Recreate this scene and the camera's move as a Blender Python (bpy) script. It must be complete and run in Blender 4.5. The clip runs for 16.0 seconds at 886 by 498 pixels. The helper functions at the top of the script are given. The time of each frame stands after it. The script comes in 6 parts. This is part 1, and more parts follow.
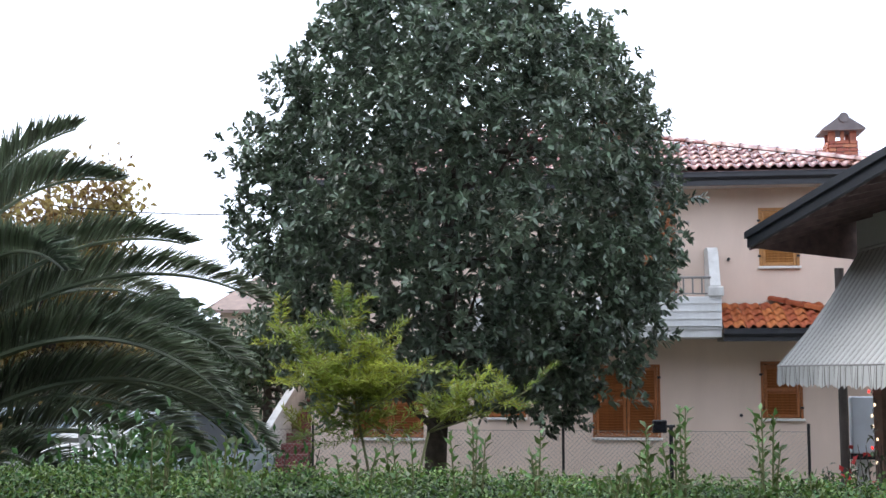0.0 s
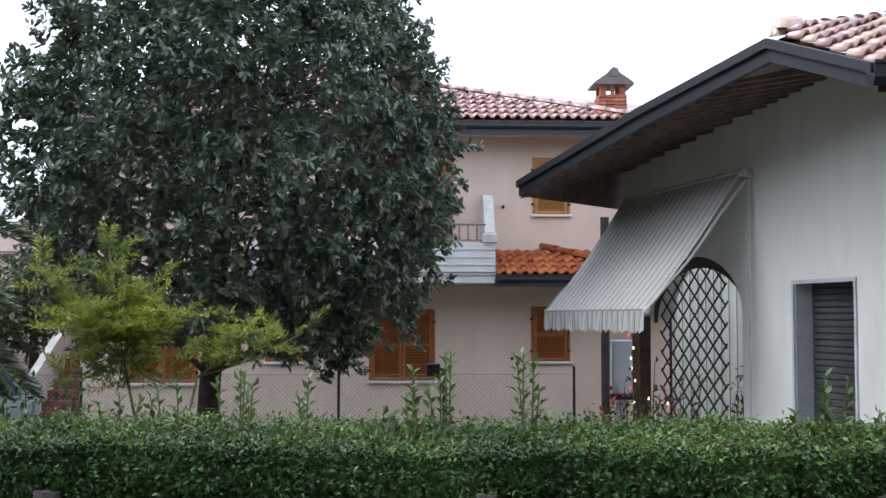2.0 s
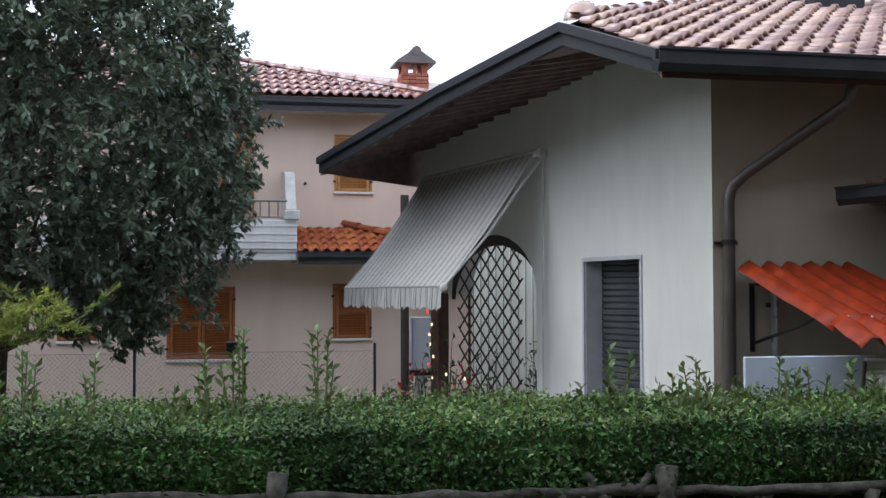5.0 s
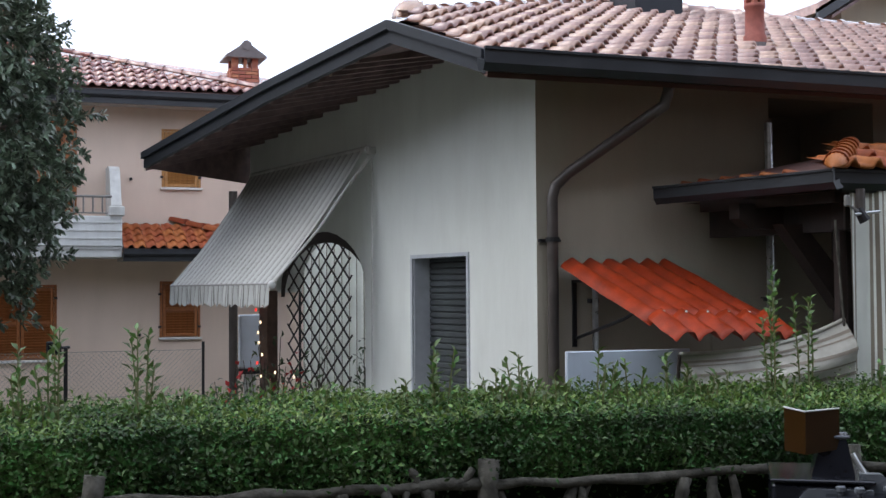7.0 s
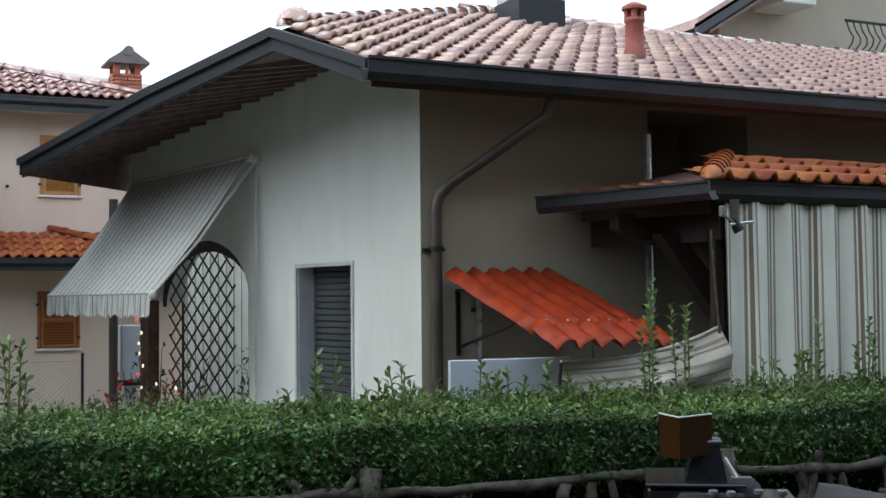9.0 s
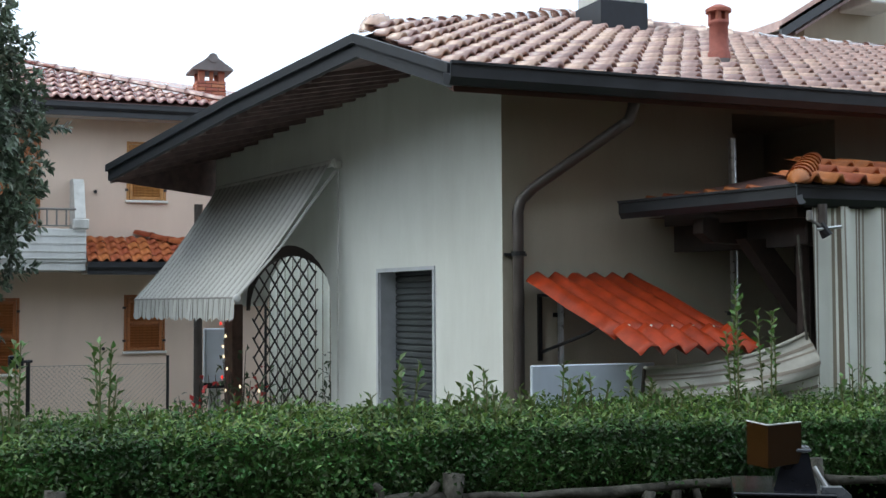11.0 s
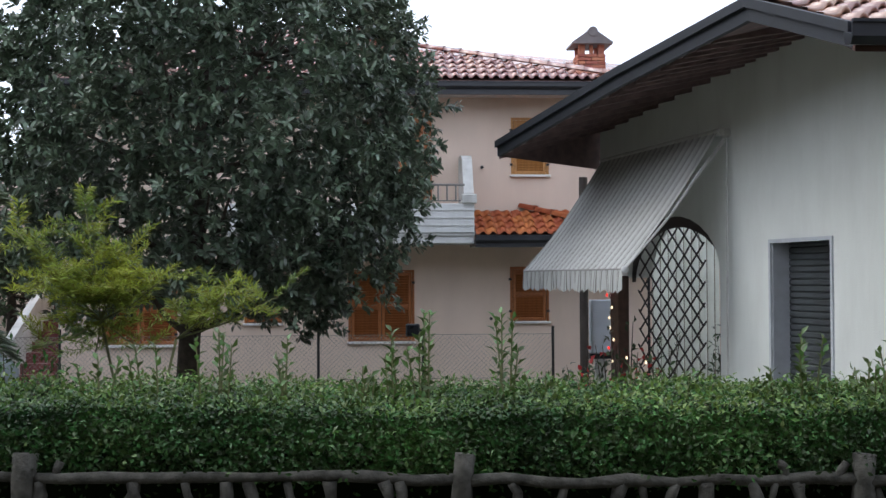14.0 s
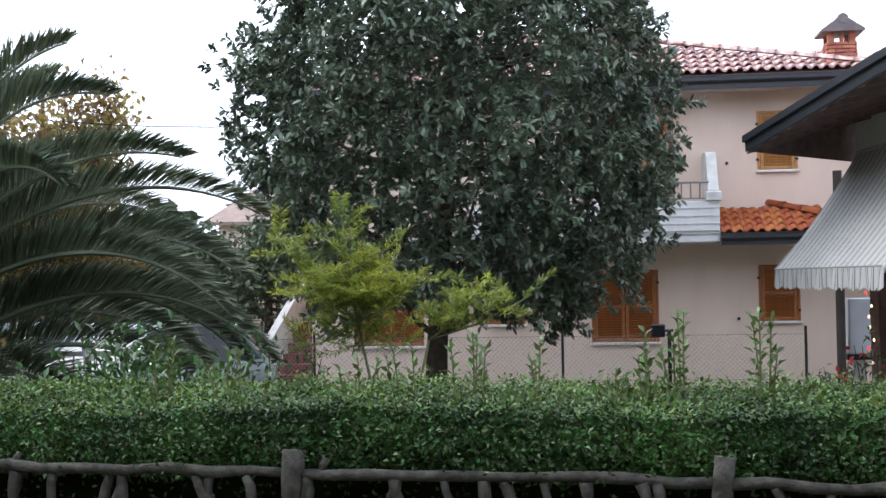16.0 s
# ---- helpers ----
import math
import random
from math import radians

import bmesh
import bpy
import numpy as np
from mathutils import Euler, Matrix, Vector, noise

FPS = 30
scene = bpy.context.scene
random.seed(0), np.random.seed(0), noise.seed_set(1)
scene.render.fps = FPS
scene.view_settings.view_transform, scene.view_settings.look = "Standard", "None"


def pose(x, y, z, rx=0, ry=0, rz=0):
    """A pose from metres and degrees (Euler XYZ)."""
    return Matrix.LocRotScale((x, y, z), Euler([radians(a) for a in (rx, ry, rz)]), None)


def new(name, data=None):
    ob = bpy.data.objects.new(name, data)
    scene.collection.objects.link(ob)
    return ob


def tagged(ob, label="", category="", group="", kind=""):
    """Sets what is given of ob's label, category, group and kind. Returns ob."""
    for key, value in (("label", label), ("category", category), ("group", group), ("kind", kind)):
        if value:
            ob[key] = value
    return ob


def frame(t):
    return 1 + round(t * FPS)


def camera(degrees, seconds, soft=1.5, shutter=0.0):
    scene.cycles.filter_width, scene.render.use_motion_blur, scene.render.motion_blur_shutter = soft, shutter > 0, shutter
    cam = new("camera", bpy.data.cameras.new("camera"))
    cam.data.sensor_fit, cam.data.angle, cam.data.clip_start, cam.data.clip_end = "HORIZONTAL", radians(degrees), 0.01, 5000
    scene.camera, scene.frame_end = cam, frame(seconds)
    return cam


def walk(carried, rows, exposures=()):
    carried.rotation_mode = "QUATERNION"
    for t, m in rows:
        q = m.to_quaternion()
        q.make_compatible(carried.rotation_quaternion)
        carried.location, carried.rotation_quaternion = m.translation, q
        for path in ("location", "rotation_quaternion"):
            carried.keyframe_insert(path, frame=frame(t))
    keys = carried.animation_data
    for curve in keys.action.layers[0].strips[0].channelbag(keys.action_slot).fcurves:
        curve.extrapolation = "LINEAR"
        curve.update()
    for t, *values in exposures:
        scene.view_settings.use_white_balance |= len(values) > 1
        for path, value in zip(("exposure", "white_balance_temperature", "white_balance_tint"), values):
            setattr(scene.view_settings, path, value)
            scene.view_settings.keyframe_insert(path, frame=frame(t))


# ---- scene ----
cam = camera(39.86, 16.0)
# seconds, yaw, pitch, roll: the camera swings round an axis ARM behind it, at EYE above the ground
UNIT = 1.14
EYE, ARM = 2.0 * UNIT, UNIT * 0.297
ROWS = [
    (0.0, 7.32, 5.74, 0.04),
    (0.5, 5.48, 5.58, 0.03),
    (1.0, 2.48, 4.97, -0.02),
    (1.5, -0.55, 3.88, -0.16),
    (2.0, -2.93, 3.15, -0.02),
    (2.5, -5.64, 2.75, 0.38),
    (3.0, -7.71, 2.15, 0.21),
    (3.2, -8.65, 2.02, 0.15),
    (5.3, -12.80, 2.02, 0.18),
    (5.5, -13.46, 1.97, 0.21),
    (6.0, -15.29, 2.39, 0.41),
    (6.5, -17.39, 2.24, 0.20),
    (7.0, -19.86, 1.90, 0.38),
    (7.5, -22.45, 1.75, 0.31),
    (8.0, -24.24, 2.25, 0.44),
    (8.2, -24.74, 2.31, 0.30),
    (10.3, -25.21, 2.28, 0.61),
    (10.5, -24.38, 2.28, 0.73),
    (11.0, -21.41, 2.54, 0.31),
    (11.5, -18.53, 2.35, 0.70),
    (12.0, -15.53, 2.44, 0.80),
    (12.5, -12.71, 1.97, 0.77),
    (13.0, -10.03, 2.15, 0.54),
    (13.5, -6.61, 1.73, 0.38),
    (14.0, -3.89, 1.30, 0.26),
    (14.5, -1.14, 0.80, 0.19),
    (15.0, 1.69, 0.94, 0.37),
    (15.5, 4.63, 0.99, 0.16),
    (16.0, 7.29, 1.47, 0.98),
]
walk(cam, [(t, pose(-ARM * math.sin(radians(yaw)), ARM * math.cos(radians(yaw)), EYE, 90 + pitch, roll, yaw)) for t, yaw, pitch, roll in ROWS],
     [(0.0, 0.42, 6500, 10), (1.0, 0.32, 6500, 10), (2.0, 0.22, 6500, 10), (2.5, 0.16, 6500, 10), (3.0, 0.08, 6500, 10), (5.5, 0.0, 6500, 10), (6.5, 0.0, 6500, 10), (8.0, 0.0, 6500, 5),
      (10.5, -0.02, 6500, 0), (12.0, 0.0, 6500, 4), (13.0, 0.0, 6500, 7), (14.5, 0.0, 6500, 9), (15.3, 0.27, 6500, 10), (16.0, 0.48, 6500, 10)])

# ---- world and light: an overcast, rainy sky ----
SKY, SUN = 0.38, 0.12
world = bpy.data.worlds.new("overcast_sky")
scene.world = world
world.use_nodes = True
wn, wl = world.node_tree.nodes, world.node_tree.links
sky = wn.new("ShaderNodeTexSky")
sky.sky_type, sky.sun_disc = "NISHITA", False
sky.sun_elevation, sky.sun_rotation = radians(48), radians(285)
sky.dust_density, sky.air_density, sky.ozone_density = 6.0, 1.0, 0.6
grey = wn.new("ShaderNodeHueSaturation")
grey.inputs["Saturation"].default_value = 0.12
cloud = wn.new("ShaderNodeMixRGB")
cloud.inputs["Fac"].default_value = 0.75
cloud.inputs["Color2"].default_value = (3.85, 4.3, 5.4, 1)
wl.new(sky.outputs["Color"], grey.inputs["Color"])
wl.new(grey.outputs["Color"], cloud.inputs["Color1"])
wl.new(cloud.outputs["Color"], wn["Background"].inputs["Color"])
wn["Background"].inputs["Strength"].default_value = SKY
sun_data = bpy.data.lights.new("sun", "SUN")
sun_data.energy, sun_data.angle, sun_data.color = SUN, radians(25), (1.0, 0.97, 0.92)
sun = new("sun", sun_data)
sun.matrix_basis = pose(0, 0, 30, 42, 0, -105)


# ---- materials ----
def mat(name, color, rough=0.6, vary=0.12, scale=6.0, bump=0.0, bump_scale=60.0, metal=0.0, stain=0.0, island=0.0, each=0.0, spec=0.5, color2=None):
    m = bpy.data.materials.new(name)
    m.use_nodes = True
    n, l = m.node_tree.nodes, m.node_tree.links
    b = n["Principled BSDF"]
    b.inputs["Metallic"].default_value = metal
    b.inputs["Specular IOR Level"].default_value = spec
    tc = n.new("ShaderNodeTexCoord")
    big = n.new("ShaderNodeTexNoise")
    big.inputs["Scale"].default_value, big.inputs["Detail"].default_value = scale, 6
    l.new(tc.outputs["Object"], big.inputs["Vector"])
    ramp = n.new("ShaderNodeValToRGB")
    c2 = color2 or color
    ramp.color_ramp.elements[0].color = (*[max(0.0, c * (1 - vary)) for c in color], 1)
    ramp.color_ramp.elements[1].color = (*[min(1.0, c * (1 + vary)) for c in c2], 1)
    ramp.color_ramp.elements[0].position, ramp.color_ramp.elements[1].position = 0.3, 0.7
    l.new(big.outputs["Fac"], ramp.inputs["Fac"])
    out = ramp.outputs["Color"]
    if stain:
        st = n.new("ShaderNodeTexNoise")
        st.inputs["Scale"].default_value, st.inputs["Detail"].default_value = scale * 0.23, 9
        st.inputs["Roughness"].default_value = 0.7
        mp = n.new("ShaderNodeMapping")
        mp.inputs["Scale"].default_value = (3.0, 3.0, 0.6)
        l.new(tc.outputs["Object"], mp.inputs["Vector"])
        l.new(mp.outputs["Vector"], st.inputs["Vector"])
        mr = n.new("ShaderNodeMapRange")
        mr.inputs["From Min"].default_value, mr.inputs["From Max"].default_value = 0.42, 0.75
        mr.inputs["To Min"].default_value, mr.inputs["To Max"].default_value = 0.0, stain
        l.new(st.outputs["Fac"], mr.inputs["Value"])
        mx = n.new("ShaderNodeMixRGB")
        mx.blend_type = "MULTIPLY"
        mx.inputs["Color2"].default_value = (0.45, 0.42, 0.38, 1)
        l.new(mr.outputs["Result"], mx.inputs["Fac"])
        l.new(out, mx.inputs["Color1"])
        out = mx.outputs["Color"]
    if island or each:
        if island:
            src = n.new("ShaderNodeNewGeometry").outputs["Random Per Island"]
        else:
            src = n.new("ShaderNodeObjectInfo").outputs["Random"]
        hs = n.new("ShaderNodeHueSaturation")
        for key, lo, hi in (("Value", 1 - (island or each), 1 + (island or each)), ("Hue", 0.5 - 0.06 * (island or each), 0.5 + 0.05 * (island or each))):
            mr = n.new("ShaderNodeMapRange")
            mr.inputs["To Min"].default_value, mr.inputs["To Max"].default_value = lo, hi
            l.new(src, mr.inputs["Value"])
            l.new(mr.outputs["Result"], hs.inputs[key])
        l.new(out, hs.inputs["Color"])
        out = hs.outputs["Color"]
    l.new(out, b.inputs["Base Color"])
    rr = n.new("ShaderNodeMapRange")
    rr.inputs["To Min"].default_value, rr.inputs["To Max"].default_value = max(0.02, rough - 0.1), min(1.0, rough + 0.1)
    l.new(big.outputs["Fac"], rr.inputs["Value"])
    l.new(rr.outputs["Result"], b.inputs["Roughness"])
    if bump:
        fine = n.new("ShaderNodeTexNoise")
        fine.inputs["Scale"].default_value, fine.inputs["Detail"].default_value = bump_scale, 5
        l.new(tc.outputs["Object"], fine.inputs["Vector"])
        bp = n.new("ShaderNodeBump")
        bp.inputs["Strength"].default_value, bp.inputs["Distance"].default_value = bump, 0.01
        l.new(fine.outputs["Fac"], bp.inputs["Height"])
        l.new(bp.outputs["Normal"], b.inputs["Normal"])
    return m


def striped(name, period, bands, rough=0.7, dirt=0.25):
    """Woven cloth with stripes across its own x; bands: (start, colour) over one period."""
    m = mat(name, (0.5, 0.5, 0.5), rough, 0.1, 3.0, 0.15, 220)
    n, l = m.node_tree.nodes, m.node_tree.links
    tc, sep = n.new("ShaderNodeTexCoord"), n.new("ShaderNodeSeparateXYZ")
    l.new(tc.outputs["Object"], sep.inputs["Vector"])
    dv, fr = n.new("ShaderNodeMath"), n.new("ShaderNodeMath")
    dv.operation, fr.operation = "DIVIDE", "FRACT"
    dv.inputs[1].default_value = period
    l.new(sep.outputs["X"], dv.inputs[0])
    l.new(dv.outputs["Value"], fr.inputs[0])
    ramp = n.new("ShaderNodeValToRGB")
    ramp.color_ramp.interpolation = "CONSTANT"
    e = ramp.color_ramp.elements
    e[0].position, e[0].color = 0.0, (*bands[0][1], 1)
    e.remove(e[1])
    for s, c in bands[1:]:
        e.new(s).color = (*c, 1)
    l.new(fr.outputs["Value"], ramp.inputs["Fac"])
    nz = n.new("ShaderNodeTexNoise")
    nz.inputs["Scale"].default_value, nz.inputs["Detail"].default_value = 2.2, 8
    l.new(tc.outputs["Object"], nz.inputs["Vector"])
    mr = n.new("ShaderNodeMapRange")
    mr.inputs["From Min"].default_value, mr.inputs["From Max"].default_value = 0.4, 0.75
    mr.inputs["To Max"].default_value = dirt
    l.new(nz.outputs["Fac"], mr.inputs["Value"])
    mx = n.new("ShaderNodeMixRGB")
    mx.blend_type = "MULTIPLY"
    mx.inputs["Color2"].default_value = (0.5, 0.5, 0.46, 1)
    l.new(mr.outputs["Result"], mx.inputs["Fac"])
    l.new(ramp.outputs["Color"], mx.inputs["Color1"])
    l.new(mx.outputs["Color"], n["Principled BSDF"].inputs["Base Color"])
    return m


def leafy(name, color, rough=0.4, island=0.45, through_light=0.25, color2=None):
    m = mat(name, color, rough, 0.3, 1.5, island=island, color2=color2)
    n, l = m.node_tree.nodes, m.node_tree.links
    b = n["Principled BSDF"]
    tr, mx = n.new("ShaderNodeBsdfTranslucent"), n.new("ShaderNodeMixShader")
    l.new(b.inputs["Base Color"].links[0].from_socket, tr.inputs["Color"])
    mx.inputs["Fac"].default_value = through_light
    l.new(b.outputs["BSDF"], mx.inputs[1])
    l.new(tr.outputs["BSDF"], mx.inputs[2])
    l.new(mx.outputs["Shader"], n["Material Output"].inputs["Surface"])
    return m


WHITE = mat("white_stucco", (0.70, 0.72, 0.685), 0.85, 0.05, 1.2, 0.25, 90, stain=0.35)
# tan, darkened so the colour carries part of the front wall's shade
GREYWHITE = mat("shaded_tan_stucco", (0.40, 0.36, 0.285), 0.85, 0.06, 1.2, 0.25, 90, stain=0.3)
PINK = mat("pink_stucco", (0.72, 0.575, 0.475), 0.85, 0.05, 0.8, 0.2, 70, stain=0.25)
PARAPET = mat("white_balcony_paint", (0.66, 0.67, 0.66), 0.7, 0.05, 3, 0.1, 50, stain=0.4)
TILE = mat("wet_terracotta", (0.37, 0.215, 0.17), 0.20, 0.35, 7, 0.0, 80, each=0.35, spec=0.6)
TILE_RED = mat("wet_red_terracotta", (0.30, 0.125, 0.10), 0.22, 0.3, 7, 0.0, 80, each=0.3, spec=0.6)
for wet in (TILE, TILE_RED):
    wet.node_tree.nodes["Principled BSDF"].inputs["Coat Weight"].default_value = 1.0
    wet.node_tree.nodes["Principled BSDF"].inputs["Coat Roughness"].default_value = 0.07
TILE_ORANGE = mat("orange_terracotta", (0.36, 0.10, 0.033), 0.6, 0.25, 7, 0.2, 80, each=0.18, spec=0.3)
# darker copy of the orange tile: the eaves' shade over the porch, in colour
TILE_SHADED = mat("shaded_orange_terracotta", (0.30, 0.085, 0.025), 0.5, 0.3, 7, 0.2, 80, each=0.18, spec=0.3)
MORTAR = mat("roof_underlay", (0.12, 0.06, 0.05), 0.9, 0.2, 5)
GUTTER = mat("dark_painted_gutter", (0.028, 0.030, 0.036), 0.35, 0.2, 5, metal=0.0)
BARGE = mat("blue_grey_bargeboard", (0.016, 0.019, 0.026), 0.6, 0.25, 9, 0.1, 60)
SOFFIT = mat("dark_stained_boards", (0.19, 0.130, 0.125), 0.6, 0.3, 9, 0.1, 60)
BEAM = mat("dark_stained_beam", (0.030, 0.020, 0.017), 0.6, 0.3, 12, 0.15, 60)
POSTWOOD = mat("brown_stained_post", (0.11, 0.062, 0.046), 0.6, 0.3, 12, 0.2, 60)
SHUTTER = mat("orange_stained_wood", (0.31, 0.105, 0.030), 0.5, 0.2, 20, 0.1, 120)
SHUTTER_PALE = mat("honey_stained_wood", (0.43, 0.205, 0.065), 0.5, 0.2, 20, 0.1, 120)
SILL = mat("pale_stone_sill", (0.72, 0.70, 0.66), 0.6, 0.08, 8)
MARBLE = mat("grey_stone_frame", (0.46, 0.48, 0.51), 0.5, 0.1, 8)
ROLLER = mat("dark_roller_slat", (0.055, 0.062, 0.066), 0.4, 0.3, 5, spec=0.6)
CONCRETE = mat("weathered_concrete", (0.088, 0.084, 0.072), 0.95, 0.5, 14, 1.0, 34, stain=0.6, spec=0.2)
CHALK = mat("chalky_concrete", (0.55, 0.55, 0.53), 0.9, 0.1, 6, 0.3, 70, stain=0.4)
BRICK = mat("chimney_brick", (0.38, 0.14, 0.09), 0.8, 0.25, 14, 0.3, 60, each=0.25)
SLATE = mat("grey_slab", (0.17, 0.15, 0.15), 0.7, 0.2, 6, 0.2, 60)
IRON = mat("dark_iron", (0.02, 0.02, 0.022), 0.45, 0.2, 8, metal=0.3)
RAIL = mat("grey_railing_paint", (0.20, 0.19, 0.18), 0.5, 0.1, 8)
STEEL = mat("galvanised_steel", (0.55, 0.56, 0.57), 0.3, 0.15, 20, metal=0.9)
WIRE = mat("green_grey_wire", (0.22, 0.22, 0.20), 0.5, 0.1, 10, metal=0.3)
PIPE = mat("dark_brown_downpipe", (0.085, 0.070, 0.064), 0.4, 0.2, 6)
BARK = mat("grey_brown_bark", (0.075, 0.060, 0.048), 0.9, 0.35, 14, 0.7, 50)
STEM = mat("green_stem", (0.15, 0.155, 0.065), 0.7, 0.2, 14)
GRASS = mat("lawn_soil", (0.075, 0.072, 0.050), 0.95, 0.4, 2, 0.5, 40)
PAVING = mat("pale_bounce_paving", (0.36, 0.36, 0.33), 0.8, 0.15, 3, 0.3, 60, stain=0.3)
ASPHALT = mat("asphalt", (0.05, 0.05, 0.052), 0.8, 0.2, 4, 0.4, 120)
LEAF_HEDGE = leafy("hedge_leaf", (0.021, 0.056, 0.015), 0.50, 0.60, 0.10, (0.046, 0.104, 0.022))
LEAF_HEDGE.node_tree.nodes["Principled BSDF"].inputs["Specular IOR Level"].default_value = 0.3
LEAF_LIT_TOP = leafy("young_lit_leaf", (0.085, 0.17, 0.04), 0.4, 0.35, 0.3, (0.15, 0.22, 0.05))
LEAF_SHOOT = leafy("shoot_leaf", (0.075, 0.15, 0.040), 0.38, 0.45, 0.3, (0.12, 0.20, 0.05))
LEAF_MAG = leafy("magnolia_leaf", (0.090, 0.126, 0.088), 0.30, 0.50, 0.14, (0.130, 0.172, 0.112))
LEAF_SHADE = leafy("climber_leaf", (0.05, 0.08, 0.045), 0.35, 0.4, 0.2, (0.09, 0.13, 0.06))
LEAF_MIMOSA = leafy("mimosa_leaf", (0.10, 0.19, 0.048), 0.5, 0.45, 0.42, (0.33, 0.35, 0.050))
LEAF_PALM = leafy("palm_leaflet", (0.105, 0.150, 0.100), 0.32, 0.50, 0.25, (0.150, 0.175, 0.105))
LEAF_BROWN = leafy("autumn_leaf", (0.30, 0.17, 0.06), 0.6, 0.4, 0.4, (0.24, 0.20, 0.07))
LEAF_FAR = leafy("far_foliage", (0.05, 0.075, 0.035), 0.6, 0.4, 0.2)
LEAF_LAUREL = leafy("laurel_leaf", (0.06, 0.13, 0.04), 0.3, 0.4, 0.2, (0.08, 0.16, 0.05))
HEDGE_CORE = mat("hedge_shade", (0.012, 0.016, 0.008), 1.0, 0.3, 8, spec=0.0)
CANOPY = mat("orange_red_plastic", (0.31, 0.034, 0.007), 0.45, 0.32, 9, 0.25, 45, stain=0.5, spec=0.3)
BOARD = mat("bluish_board", (0.55, 0.61, 0.70), 0.5, 0.06, 4, stain=0.2)
PANEL = mat("white_panel", (0.74, 0.80, 0.88), 0.5, 0.05, 4)
BLACK = mat("polished_black", (0.012, 0.013, 0.018), 0.15, 0.3, 6)
GREYTOP = mat("polished_grey", (0.10, 0.11, 0.125), 0.25, 0.1, 6)
AMBER = mat("amber_acrylic", (0.032, 0.014, 0.004), 0.12, 0.15, 5)
CARPAINT = mat("pale_blue_car_paint", (0.36, 0.43, 0.47), 0.2, 0.03, 2, metal=0.3)
CARGLASS = mat("dark_car_glass", (0.10, 0.13, 0.15), 0.05, 0.1, 2)
TYRE = mat("black_rubber", (0.02, 0.02, 0.02), 0.8)
TREAD = mat("dark_red_tread", (0.15, 0.035, 0.033), 0.6, 0.25, 9)
RED = mat("red_paint", (0.45, 0.02, 0.02), 0.5, 0.15, 12)
ROOF_FAR = mat("faded_roof_tile", (0.24, 0.17, 0.14), 0.7, 0.2, 3, 0.3, 20)
# dark stucco of the unseen sky-blocking walls, kept low in bounce
OWN_WALL = mat("blocker_stucco", (0.22, 0.20, 0.17), 0.9, 0.1, 2)
DARKROOM = mat("dim_interior", (0.05, 0.045, 0.04), 0.9)
AWNING = striped("striped_awning_cloth", 0.15, [(0, (0.50, 0.505, 0.485)), (0.46, (0.155, 0.15, 0.135)), (0.60, (0.50, 0.505, 0.485)), (0.76, (0.25, 0.24, 0.22)), (0.86, (0.50, 0.505, 0.485))])
CURTAIN = striped("striped_curtain_cloth", 0.21, [(0, (0.84, 0.85, 0.78)), (0.35, (0.30, 0.26, 0.20)), (0.44, (0.84, 0.85, 0.78)), (0.50, (0.24, 0.20, 0.15)), (0.62, (0.84, 0.85, 0.78)), (0.72, (0.38, 0.34, 0.27)), (0.80, (0.84, 0.85, 0.78))])


def glow(name, color, strength):
    m = bpy.data.materials.new(name)
    m.use_nodes = True
    b = m.node_tree.nodes["Principled BSDF"]
    b.inputs["Base Color"].default_value = (*color, 1)
    b.inputs["Emission Color"].default_value = (*color, 1)
    b.inputs["Emission Strength"].default_value = strength
    return m


BULB_RED, BULB_WARM = glow("lit_red_bulb", (1.0, 0.03, 0.02), 2.2), glow("lit_warm_bulb", (1.0, 0.75, 0.5), 1.8)


# ---- building helpers ----
def mesh_of(name, verts, faces, material, smooth=False):
    me = bpy.data.meshes.new(name)
    me.from_pydata([tuple(v) for v in verts], [], faces)
    if smooth:
        me.polygons.foreach_set("use_smooth", [True] * len(me.polygons))
    me.materials.append(material)
    me.update()
    return me


def part(name, shape, material, parent=None, label="", smooth=False):
    """One mesh object from (verts, faces), under a thing or a part, in the parent's own frame."""
    ob = new(name, mesh_of(name, *shape, material, smooth))
    ob.parent = parent
    if label:
        ob["label"] = label
    return ob


def root(name, label, category, m=None, group="", kind=""):
    ob = new(name)
    ob.empty_display_size = 0.2
    if m is not None:
        ob.matrix_basis = m
    return tagged(ob, label, category, group, kind)


def join(*shapes):
    vs, fs = [], []
    for v, f in shapes:
        k = len(vs)
        vs += [tuple(p) for p in v]
        fs += [tuple(i + k for i in q) for q in f]
    return vs, fs


def moved(shape, m):
    return [tuple(m @ Vector(p)) for p in shape[0]], shape[1]


def box(x0, x1, y0, y1, z0, z1, b=0.0):
    """A box, its edges chamfered by b."""
    if b <= 0:
        v = [(x, y, z) for z in (z0, z1) for y in (y0, y1) for x in (x0, x1)]
        return v, [(0, 2, 3, 1), (4, 5, 7, 6), (0, 1, 5, 4), (2, 6, 7, 3), (0, 4, 6, 2), (1, 3, 7, 5)]
    bm = bmesh.new()
    bmesh.ops.create_cube(bm, size=1, matrix=Matrix.LocRotScale(((x0 + x1) / 2, (y0 + y1) / 2, (z0 + z1) / 2), None, (x1 - x0, y1 - y0, z1 - z0)))
    bmesh.ops.bevel(bm, geom=bm.edges[:], offset=b, segments=1, affect="EDGES")
    bm.verts.index_update()
    out = [tuple(v.co) for v in bm.verts], [tuple(v.index for v in f.verts) for f in bm.faces]
    bm.free()
    return out


